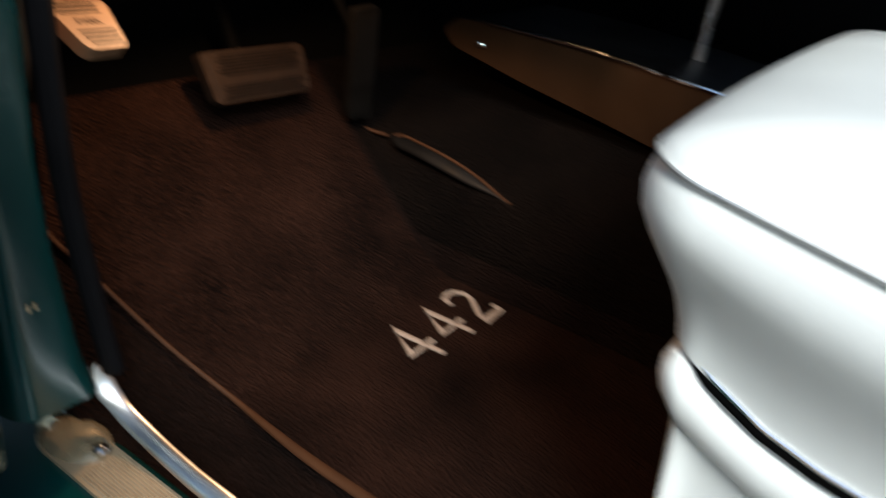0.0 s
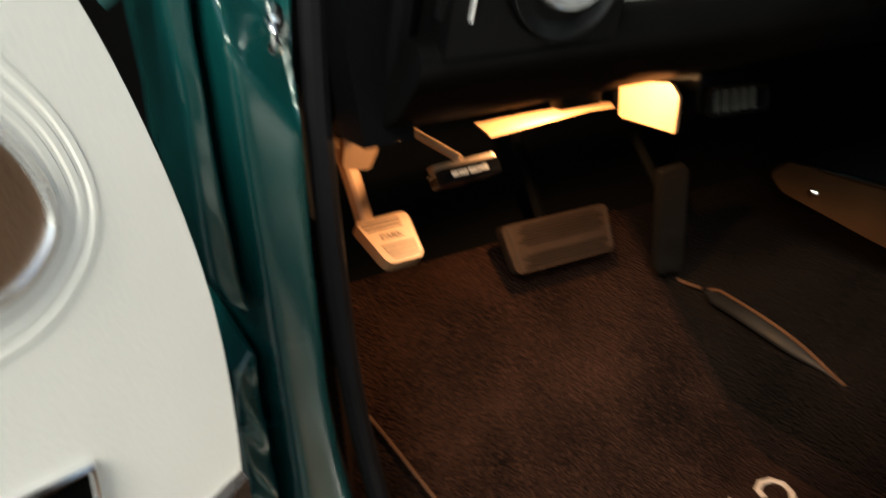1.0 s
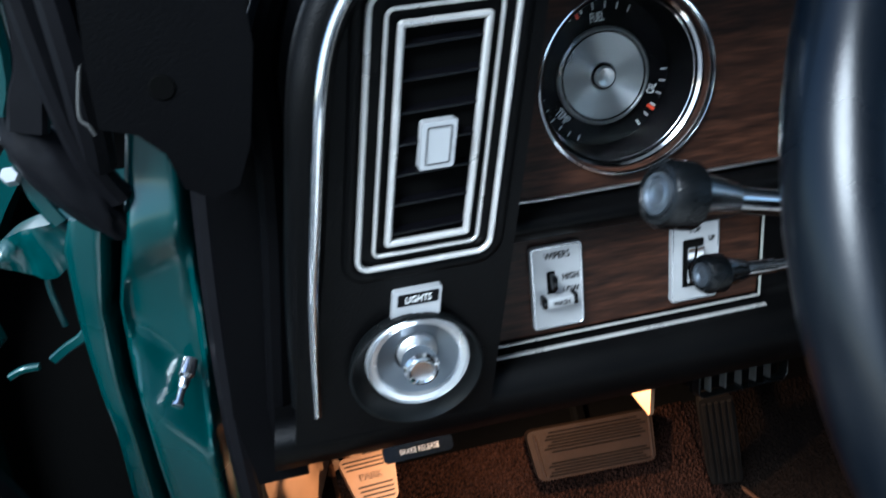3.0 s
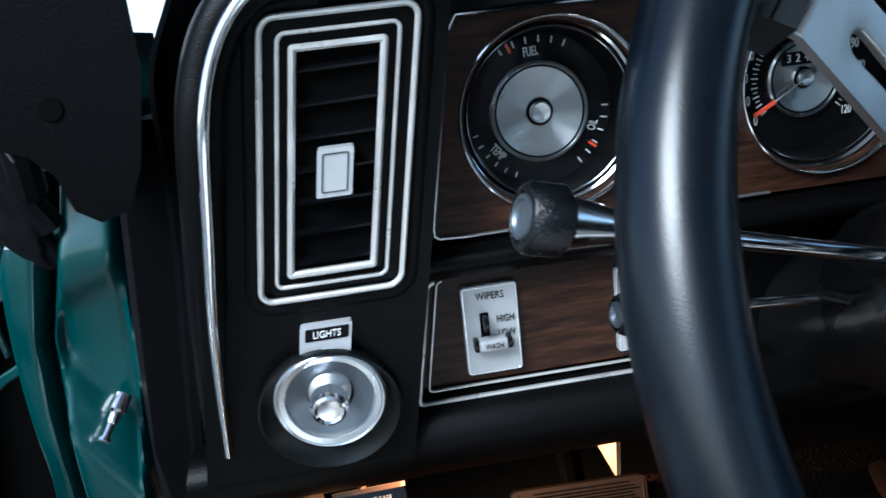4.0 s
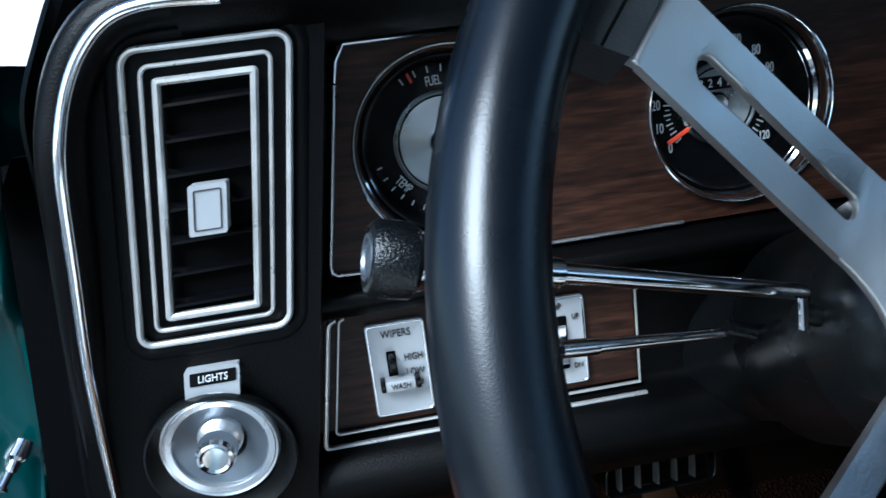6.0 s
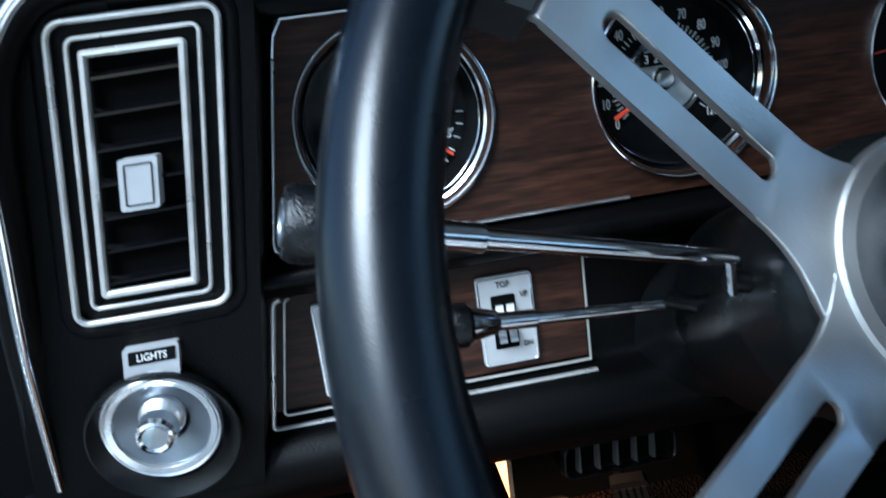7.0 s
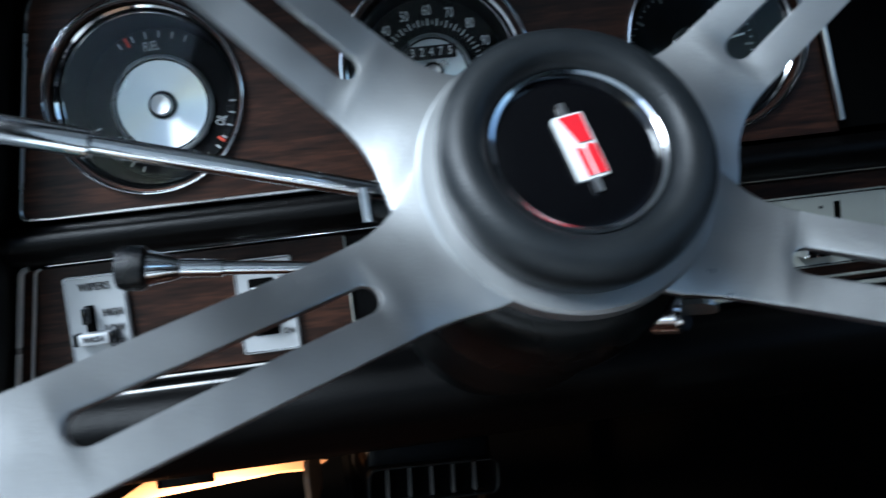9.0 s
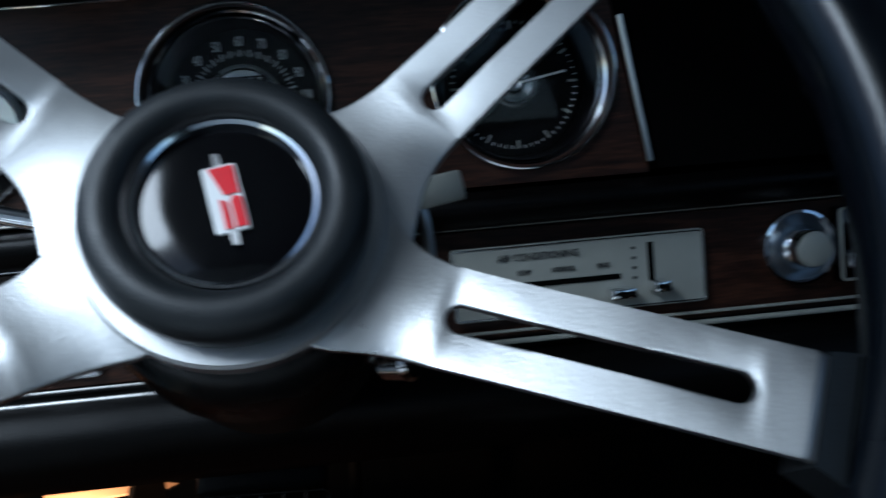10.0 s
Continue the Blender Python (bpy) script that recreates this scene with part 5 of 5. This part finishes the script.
part("slider", box((-0.2026, LOW_Y - 0.0075, 0.8539), (0.0028, 0.008, 0.008), bevel=0.0006), GLOSS, wiper, "black slider")
part("wash_button", box((-0.1998, LOW_Y - 0.0075, 0.8424), (0.0150, 0.008, 0.0058), bevel=0.0010), PLATE, wiper, "silver wash button")
part("button_end", box((-0.2086, LOW_Y - 0.0072, 0.8424), (0.0026, 0.0066, 0.0064), bevel=0.0008), GLOSS, wiper)
part("button_end", box((-0.1910, LOW_Y - 0.0072, 0.8424), (0.0026, 0.0066, 0.0064), bevel=0.0008), GLOSS, wiper)
lettering("lettering", "WASH", 0.0040, face_on(-0.1998, LOW_Y - 0.0118, 0.8424), DARK_INK, wiper, squeeze=0.85)

top_switch = plate("roof_switch", -0.1165, 0.8478, 0.0290, 0.0480, "silver convertible roof switch plate with black rocker")
lettering("lettering", "TOP", 0.0046, face_on(-0.1175, LOW_Y - 0.0042, 0.8673), DARK_INK, top_switch, squeeze=0.8)
lettering("lettering", "UP", 0.0040, face_on(-0.1070, LOW_Y - 0.0042, 0.8608), DARK_INK, top_switch, squeeze=0.8)
lettering("lettering", "DN", 0.0040, face_on(-0.1070, LOW_Y - 0.0042, 0.8338), DARK_INK, top_switch, squeeze=0.8)
part("rocker_well", prism(round_rect(0.0125, 0.029, 0.0008, 2, -0.1180, 0.8473), xz, LOW_Y - 0.0036, LOW_Y - 0.0042), DARK, top_switch)
for dx in (-0.0028, 0.0028):
    part("rocker", prism([(LOW_Y - 0.004, 0.8358), (LOW_Y - 0.0095, 0.8378), (LOW_Y - 0.006, 0.8473), (LOW_Y - 0.0075, 0.8578), (LOW_Y - 0.004, 0.8588)], xprof, -0.1180 + dx - 0.0020, -0.1180 + dx + 0.0020, 0.0004), CHROME, top_switch, "chrome-faced rocker")

# right of the column: heater controls and radio on woodgrain
part("control_panel", prism([(0.058, 0.8225), (0.058, 0.8795), (0.70, 0.8795), (0.70, 0.8225)], xz, LOW_Y, LOW_Y + 0.0035), WOOD, dash, "dark walnut woodgrain panel")
for z, w in ((0.8815, 0.0016), (0.8262, 0.0014), (0.8205, 0.0026)):
    part("panel_border", sweep([Vector((0.05, 0.1600, z)), Vector((0.70, 0.1600, z))], bar_section(w, 0.0026), BACK), DIM_SILVER, dash)
heater = thing("heater_control", (0.1500, LOW_Y, 0.8330), "pale silver air conditioning control plate with black sliders", "heater control")
part("plate", prism(round_rect(0.1340, 0.0385, 0.002, 3, 0.1475, 0.8515), xz, LOW_Y - 0.0003, LOW_Y - 0.004, 0.0006), DIM_SILVER, heater)
part("rim", sweep([Vector((u, LOW_Y - 0.0040, v)) for u, v in round_rect(0.1320, 0.0365, 0.0016, 3, 0.1475, 0.8515)], bar_section(0.0008, 0.0006), BACK, True), CHROME, heater)
lettering("lettering", "AIR CONDITIONING", 0.0054, face_on(0.1260, LOW_Y - 0.0046, 0.8640), DARK_INK, heater, squeeze=0.85)
for i, text in enumerate(("OFF", "LOW", "NORMAL", "MAX")):
    lettering("lettering", text, 0.0038, face_on(0.0970 + 0.021 * i, LOW_Y - 0.0046, 0.8560), DARK_INK, heater, squeeze=0.8)
part("slot", box((0.1300, LOW_Y - 0.0043, 0.8495), (0.078, 0.0006, 0.0028)), DARK, heater)
part("slot", box((0.1855, LOW_Y - 0.0043, 0.8550), (0.0032, 0.0006, 0.022)), DARK, heater)
part("slider", box((0.1670, LOW_Y - 0.010, 0.8415), (0.0130, 0.012, 0.0055), bevel=0.0012), CHROME, heater, "chrome slider")
part("slider", box((0.1875, LOW_Y - 0.010, 0.8435), (0.0085, 0.012, 0.0060), bevel=0.0012), CHROME, heater, "chrome slider")
for i in range(4):
    part("mark", box((0.1765, LOW_Y - 0.0043, 0.8480 + 0.0052 * i), (0.0020, 0.0005, 0.0014)), DARK_INK, heater)
radio = thing("car_radio", (0.32, LOW_Y, 0.8255), "car radio with chrome knobs and push buttons in woodgrain", "car radio")
for kx in (0.2670, 0.3990):
    km2 = face_on(kx, LOW_Y, 0.8555)
    knob = part("knob", lathe([(0.0190, 0.0), (0.0204, 0.003), (0.0200, 0.0046), (0.0186, 0.0050), (0.0182, 0.0038), (0.0176, 0.0030)], km2, 48), CHROME, radio, "chrome ringed knob")
    part("dish", lathe([(0.0180, 0.0032), (0.0150, 0.0014), (0.0118, 0.0010), (0.0110, 0.0016)], km2, 48), SMOKE, knob, "smoky dished surround")
    part("grip", lathe([(0.0122, 0.0015), (0.0122, 0.006), (0.0100, 0.010), (0.0098, 0.0165), (0.0088, 0.0180)], km2, 40), CHROME, knob, "knurled chrome grip")
    part("cap", lathe([(0.0092, 0.0176), (0.0088, 0.0188), (0.0078, 0.0194), (0, 0.0190)], km2, 40), DIM_SILVER, knob)
part("face", box((0.3320, LOW_Y - 0.004, 0.8555), (0.0920, 0.008, 0.040), bevel=0.001), GLOSS, radio)
part("frame", sweep([Vector((u, LOW_Y - 0.0078, v)) for u, v in round_rect(0.0900, 0.038, 0.002, 3, 0.3320, 0.8555)], bar_section(0.0014, 0.0014), BACK, True), DIM_SILVER, radio)
part("dial_window", box((0.3320, LOW_Y - 0.0085, 0.8645), (0.0800, 0.0012, 0.012)), DARK, radio)
for i in range(4):
    part("dial_mark", box((0.2960 + 0.02 * i, LOW_Y - 0.0093, 0.8665), (0.006, 0.0004, 0.0022)), WHITE_INK, radio)
for i in range(5):
    part("push_button", box((0.2970 + 0.0175 * i, LOW_Y - 0.010, 0.8470), (0.0155, 0.008, 0.0085), bevel=0.0012), CHROME, radio)

# ---- below the dashboard ----
lamp = thing("courtesy_lamp", LAMP, "small warm courtesy lamp tucked under the dashboard", "lamp")
part("housing", box((LAMP[0], LAMP[1] - 0.002, LAMP[2] + 0.008), (0.026, 0.026, 0.005), bevel=0.002), BLACK, lamp)
# two plates added to hide the bulb and keep its light off the door
part("light_shield", box((LAMP[0] - 0.017, LAMP[1] - 0.0085, LAMP[2] - 0.006), (0.003, 0.014, 0.022), bevel=0.001), BLACK, lamp)
part("light_shield", box((LAMP[0], LAMP[1] - 0.014, LAMP[2] - 0.006), (0.032, 0.003, 0.022), bevel=0.001), BLACK, lamp)
release = thing("brake_release_handle", (-0.285, 0.24, 0.70), "parking brake release handle with white lettering on black", "brake handle")
rm = axes((-0.281, 0.237, 0.7045), (1, 0.0, 0.02), (0, 0.52, 0.854), (0, -0.854, 0.52))
part("grip", prism(round_rect(0.050, 0.011, 0.003, 3), lambda u, v, d: rm @ Vector((u, v, d)), -0.012, 0.0, 0.0015), GLOSS, release)
# top plate is paler than the black grip
part("top_cover", prism(round_rect(0.050, 0.012, 0.004, 3), lambda u, v, d: rm @ Vector((u, 0.0058 + d, -0.006 + v)), 0.0, 0.003, 0.001), PAINTED, release, "pale top of the grip")
lettering("lettering", "BRAKE RELEASE", 0.0052, rm @ pose(0.001, 0, 0.0004), WHITE_INK, release, squeeze=0.78)
part("rod", sweep([(-0.284, 0.243, 0.712), (-0.300, 0.265, 0.725), (-0.315, 0.30, 0.738)], disc_section(0.003, 8)), PAINTED, release)

bracket = thing("dash_bracket", (-0.19, 0.29, 0.72), "beige steel brackets under the dashboard lit by warm light", "bracket")
part("rail", prism([(-0.237, 0.299), (-0.2475, 0.2625), (-0.144, 0.280), (-0.1195, 0.2765), (-0.112, 0.2885), (-0.146, 0.3050), (-0.1585, 0.300), (-0.1885, 0.301)], lambda u, v, d: Vector((u, v, d)), 0.7164, 0.7180, 0.0005), PAINTED, bracket)
part("box_bracket", prism(rounded([(0.2120, 0.7075), (0.272, 0.7095), (0.272, 0.738), (0.218, 0.744), (0.2100, 0.7355)], 0.003), xprof, -0.118, -0.115, 0.0008), PAINTED, bracket)
part("pivot_plate", prism(rounded([(-0.350, 0.706), (-0.345, 0.735), (-0.31, 0.738), (-0.302, 0.716), (-0.32, 0.720), (-0.330, 0.702)], 0.004), xz, 0.29, 0.30, 0.002), PAINTED, bracket)
part("hanger", box((-0.2, 0.295, 0.757), (0.30, 0.012, 0.06), bevel=0.002), DARK, bracket)

outlet = thing("lower_air_outlet", (-0.046, 0.216, 0.69), "small black slatted air outlet hanging below the dashboard", "air vent")
om_x = Vector((0.981, 0.165, -0.105)).normalized()
om_z = om_x.cross(Vector((0, 0.12, 0.99))).normalized()
om = axes((-0.0420, 0.2205, 0.7205), om_x, om_z.cross(om_x), om_z)
part("shell", sweep([om @ Vector((u, v, -0.004)) for u, v in round_rect(0.080, 0.0205, 0.005, 3)], bar_section(0.0014, 0.008), om_z, True), SHROUD, outlet)
part("back", box((0, 0, -0.007), (0.078, 0.0190, 0.003), om), DARK, outlet)
for i in range(5):
    u = -0.0285 + 0.0136 * i
    part("slat", prism([(u - 0.0004, 0.0088), (u + 0.0004, 0.0088), (u + 0.0008, -0.0084), (u - 0.0006, -0.0084)], lambda p, q, d: om @ Vector((p, q, d)), -0.005, 0.001, 0.0003), DULL, outlet)
part("duct", box((0, 0.008, -0.05), (0.08, 0.034, 0.085), om, bevel=0.006), BLACK, outlet)

# ---- steering column and its levers ----
AXIS = Vector((0.0761, -0.8989, 0.4315)).normalized()
MID = Vector((0.0060, 0.0044, 0.9006))
flat = Vector((0.9971, 0.0646, -0.0412))
flat = (flat - AXIS * flat.dot(AXIS)).normalized()
WHEEL = axes(MID, flat, AXIS.cross(flat), AXIS)

column = thing("steering_column", MID - AXIS * 0.16, "black steering column with stepped housing", "steering column")
part("bell", lathe([(0.030, -0.012), (0.044, -0.016), (0.051, -0.024), (0.053, -0.034), (0.0535, -0.058), (0.050, -0.062), (0.049, -0.064)], WHEEL, 56), SHROUD, column)
part("sleeve", lathe([(0.0495, -0.060), (0.0495, -0.112), (0.046, -0.118), (0.040, -0.122), (0.038, -0.30), (0, -0.30)], WHEEL, 56), SHROUD, column)
part("lever_boss", sweep([WHEEL @ Vector((-0.046, 0.006, -0.046)), WHEEL @ Vector((-0.060, 0.010, -0.046))], disc_section(0.0042, 14)), SHROUD, column)
part("tilt_boss", sweep([WHEEL @ Vector((-0.044, 0.004, -0.094)), WHEEL @ Vector((-0.060, 0.010, -0.096))], disc_section(0.0038, 14)), SHROUD, column)
part("guide_clip", sweep([(-0.0583, 0.0417, 0.9000), (-0.0577, 0.0417, 0.8880)], bar_section(0.0030, 0.002), BACK), ROD, column, "metal clip")
part("lock_lug", lathe([(0.0, 0), (0.009, 0), (0.009, 0.01), (0.0075, 0.012), (0, 0.012)], toward(WHEEL @ Vector((0.048, -0.030, -0.075)), WHEEL.to_3x3() @ Vector((0.7, -0.2, 0.6))), 24), CHROME, column, "chrome ignition lock")
ignition = thing("ignition_key", WHEEL @ Vector((0.056, -0.040, -0.062)), "metal ignition key in its lock", "key")
kf = toward(WHEEL @ Vector((0.055, -0.031, -0.068)), WHEEL.to_3x3() @ Vector((0.7, -0.2, 0.6)), WHEEL.to_3x3() @ Vector((0, 0, 1)))
part("key_bow", prism(round_rect(0.012, 0.016, 0.005, 4, 0, -0.002), lambda u, v, d: kf @ Vector((d, u, 0.008 + v)), -0.001, 0.001, 0.0004), SATIN, ignition)


def lever(name, base, tip, r0, r1, knob_r, knob_l, label, ferrule):
    base, tip = Vector(base), Vector(tip)
    d = (tip - base).normalized()
    ln = (tip - base).length
    m = toward(base, d)
    ob = thing(name, base, label, "column lever", "levers on the steering column")
    f = ferrule
    part("stem", lathe([(0, 0), (r0 * 0.8, 0), (r0, 0.004), (r0 * 1.12, ln * 0.60), (r1 * 0.97, ln * 0.605), (r1, ln * 0.615), (r1, ln - knob_l - f), (r1 * 1.25, ln - knob_l - f + 0.001), (r1 * 1.9, ln - knob_l)], m, 24), ROD, ob, "chrome stem")
    part("knob", lathe([(0, ln - knob_l), (knob_r * 0.82, ln - knob_l), (knob_r, ln - knob_l + 0.002), (knob_r, ln - 0.003), (knob_r * 0.88, ln - 0.0005), (knob_r * 0.74, ln), (knob_r * 0.70, ln - 0.0008), (0, ln - 0.0008)], m, 32), KNOB, ob, "black pebbled knob")
    part("knob_badge", lathe([(knob_r * 0.62, ln - 0.0008), (knob_r * 0.60, ln + 0.0003), (knob_r * 0.50, ln + 0.0003), (knob_r * 0.46, ln - 0.0006), (knob_r * 0.3, ln - 0.0002), (knob_r * 0.24, ln - 0.0006), (0, ln - 0.0004)], m, 32), SMOKE, ob)
    return ob


lever("turn_signal_lever", (-0.051, 0.051, 0.8975), (-0.2065, 0.0294, 0.9415), 0.0032, 0.0050, 0.0122, 0.0155, "long chrome turn signal lever with black end knob", 0.018)
lever("tilt_lever", (-0.059, 0.094, 0.8670), (-0.1585, 0.0812, 0.8798), 0.0026, 0.0038, 0.0090, 0.0120, "short chrome tilt lever with black end knob", 0.012)
gear = thing("hazard_lever", (0.05, 0.05, 0.90), "short chrome lever with a pale grip on the column", "column lever")
part("stem", sweep(smooth_path([(0.046, 0.059, 0.902), (0.0615, 0.059, 0.902), (0.0650, 0.059, 0.894), (0.0663, 0.059, 0.885), (0.0664, 0.059, 0.877)]), disc_section(0.0022, 8)), SATIN, gear)
part("grip", box((0, 0, 0), (0.0235, 0.006, 0.0115), axes((0.0695, 0.059, 0.9015), (1, 0, 0.16), (0, 1, 0), (-0.16, 0, 1)), bevel=0.0015), DIM_SILVER, gear, "pale plastic grip")

# ---- steering wheel ----
wheel = thing("steering_wheel", MID, "black rimmed steering wheel with four slotted brushed aluminium spokes", "steering wheel")
RIM_R, RIM_UP = 0.1905, 0.033
bm = bmesh.new()
N, K = 144, 20
rings = []
for i in range(N):
    a = 2 * math.pi * i / N
    ring_v = []
    for j in range(K):
        b = 2 * math.pi * j / K
        # finger grips on the underside
        rr = 0.0148 + (0.0007 * math.cos(a * 48) if math.sin(b) < -0.75 else 0)
        ring_v.append(bm.verts.new(WHEEL @ Vector(((RIM_R + rr * math.cos(b)) * math.cos(a), (RIM_R + rr * math.cos(b)) * math.sin(a), RIM_UP + rr * 1.08 * math.sin(b)))))
    rings.append(ring_v)
for i in range(N):
    for j in range(K):
        bm.faces.new((rings[i][j], rings[(i + 1) % N][j], rings[(i + 1) % N][(j + 1) % K], rings[i][(j + 1) % K]))
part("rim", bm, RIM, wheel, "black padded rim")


def dish(r):
    return 0.372 * 0.007 * math.log(1 + math.exp((r - 0.061) / 0.007)) - 0.0060


def spoke(start, end, r1, reach=0.0):
    """A slotted spoke from the angle start at the slot's inner end to the angle end at its outer end."""
    r0, sw = 0.0715, 0.0043
    p0 = Vector((r0 * math.cos(radians(start)), r0 * math.sin(radians(start)), 0))
    p1 = Vector((r1 * math.cos(radians(end)), r1 * math.sin(radians(end)), 0))
    d = (p1 - p0).normalized()
    across = Vector((-d.y, d.x, 0))
    bm = bmesh.new()
    r1 = r0 + (p1 - p0).length
    rs = [0.030, 0.035, 0.039, 0.043, 0.047, 0.051, 0.055, 0.059, 0.063, 0.067]
    rs += [r0 + sw * (1 - math.cos(radians(a))) for a in range(0, 91, 15)]
    rs += [r0 + (r1 - r0) * k for k in (0.2, 0.35, 0.5, 0.65, 0.8)]
    rs += [r1 - sw * (1 - math.cos(radians(a))) for a in range(90, -1, -15)]
    rs += [0.150, 0.155, 0.1574 + reach, 0.1579 + reach] + [r + reach for r in (0.1585, 0.1608, 0.1622, 0.163)]
    rs = sorted(set(rs))
    lines = []
    for r in rs:
        base_w = 0.0157 - 0.0016 * (r - 0.07) / 0.09
        wide = base_w + 0.0172 * math.exp(-(max(0, r - 0.034) / 0.0165) ** 1.6)
        tight = base_w + 0.0050 * math.exp(-((max(r, 0.041) - 0.041) / 0.013) ** 1.3)
        wa, wb = (tight, wide) if start in (30, 210) else (wide, tight)
        s = 0.0
        if r0 < r < r1:
            e = min(r - r0, r1 - r)
            s = sw if e >= sw else math.sqrt(max(0, sw * sw - (sw - e) ** 2))
        z = dish(r)
        if r > 0.158 + reach:
            z -= {0.1585: 0.0002, 0.1608: 0.0016, 0.1622: 0.0045, 0.163: 0.010}[round(r - reach, 4)]
        c = p0 + d * (r - r0)
        lines.append([bm.verts.new(c + across * k + Vector((0, 0, z))) for k in (wa, s, -s, -wb)])
    for a, b in zip(lines, lines[1:]):
        bm.faces.new((a[0], a[1], b[1], b[0]))
        bm.faces.new((a[2], a[3], b[3], b[2]))
    bmesh.ops.remove_doubles(bm, verts=bm.verts, dist=1e-6)
    bmesh.ops.recalc_face_normals(bm, faces=bm.faces)
    if sum(f.normal.z for f in bm.faces) < 0:
        bmesh.ops.reverse_faces(bm, faces=bm.faces)
    g = bmesh.ops.extrude_face_region(bm, geom=list(bm.faces))
    for v in g["geom"]:
        if isinstance(v, bmesh.types.BMVert):
            v.co.z -= 0.0034
    sharp = [e for e in bm.edges if len(e.link_faces) == 2 and e.calc_face_angle(0) > radians(50)]
    bmesh.ops.bevel(bm, geom=sharp, offset=0.0007, segments=2, affect="EDGES", profile=0.5)
    bmesh.ops.transform(bm, matrix=WHEEL, verts=bm.verts)
    part("spoke", bm, SPOKE, wheel, "slotted brushed aluminium spoke", angle=50)
    cl = [p0 + d * (0.1605 + reach - r0) + across * 0.0150, p0 + d * (0.1605 + reach - r0) - across * 0.0150, p0 + d * (0.181 - r0) - across * 0.019, p0 + d * (0.181 - r0) + across * 0.019]
    part("clamp", prism([(p.x, p.y) for p in cl], lambda u, v, q: WHEEL @ Vector((u, v, q)), 0.016, 0.0325, 0.003, 3), HUB, wheel, "black padded joint between spoke and rim")
    mid_a, mid_b = p0 + d * (0.1685 + reach - r0) + across * 0.0163, p0 + d * (0.1685 + reach - r0) - across * 0.0163
    part("seam", sweep([WHEEL @ Vector((q.x, q.y, 0.0323)) for q in (mid_a, mid_b)], bar_section(0.0009, 0.0006), AXIS), DARK, wheel, "dark seam in the rim joint")


for a, b, r, further in ((30, 33.5, 0.143, 0.0), (150.2, 146.3, 0.142, 0.0), (210, 208, 0.149, 0.006), (329.5, 332.5, 0.152, 0.006)):
    spoke(a, b, r, further)
part("hub_plate", lathe([(0.044, -0.0125), (0.0468, -0.0115), (0.0468, -0.0056), (0.0458, -0.0042), (0.0, -0.0042)], WHEEL, 72), SPOKE, wheel, "brushed hub flange")
part("hub_pad", lathe([(0.0408, -0.0046), (0.0418, 0.0010), (0.0420, 0.0055), (0.0412, 0.0092), (0.0392, 0.0119), (0.0362, 0.0134), (0.0328, 0.0136), (0.0302, 0.0124), (0.0284, 0.0100), (0.0273, 0.0070), (0.0270, 0.0047), (0, 0.0047)], WHEEL, 72), HUB, wheel, "black moulded hub pad")
FACE_AT = WHEEL @ pose(0, 0, -0.0008)
button = part("horn_button", lathe([(0.0256, 0.0055), (0.0253, 0.0070), (0.0243, 0.0074), (0.015, 0.0080), (0, 0.0083)], FACE_AT, 64), GLOSS, wheel, "gloss black horn button")
part("button_ring", lathe([(0.0272, 0.0060), (0.0272, 0.0088), (0.0265, 0.0097), (0.0253, 0.0090), (0.0249, 0.0062)], FACE_AT, 72), CHROME, button, "chrome ring")
em = FACE_AT @ spin(13)
part("badge", prism(round_rect(0.0098, 0.0215, 0.0008, 2), lambda u, v, d: em @ Vector((u, v, d)), 0.0085, 0.0098, 0.0003), WHITE_INK, button, "white and red badge")
part("badge_field", prism([(-0.0002, 0.0008), (0.0042, 0.0008), (0.0042, 0.0100), (-0.0030, 0.0100)], lambda u, v, d: em @ Vector((u, v, d)), 0.0099, 0.0103), RED, button)
part("badge_field", prism([(0.0012, -0.0100), (0.0044, -0.0100), (0.0044, -0.0008), (0.0022, 0.0002), (0.0012, -0.0015)], lambda u, v, d: em @ Vector((u, v, d)), 0.0099, 0.0103), RED, button)
part("badge_field", prism([(-0.0018, -0.0100), (0.0002, -0.0100), (0.0002, -0.0015), (-0.0018, -0.0002)], lambda u, v, d: em @ Vector((u, v, d)), 0.0099, 0.0103), RED, button)
for v0, v1 in ((0.0108, 0.0150), (-0.0108, -0.0150)):
    part("badge_tip", prism([(-0.0012, v0), (0.0012, v0), (0.0009, v1), (-0.0009, v1)], lambda u, v, d: em @ Vector((u, v, d)), 0.0088, 0.0097), SATIN, button)
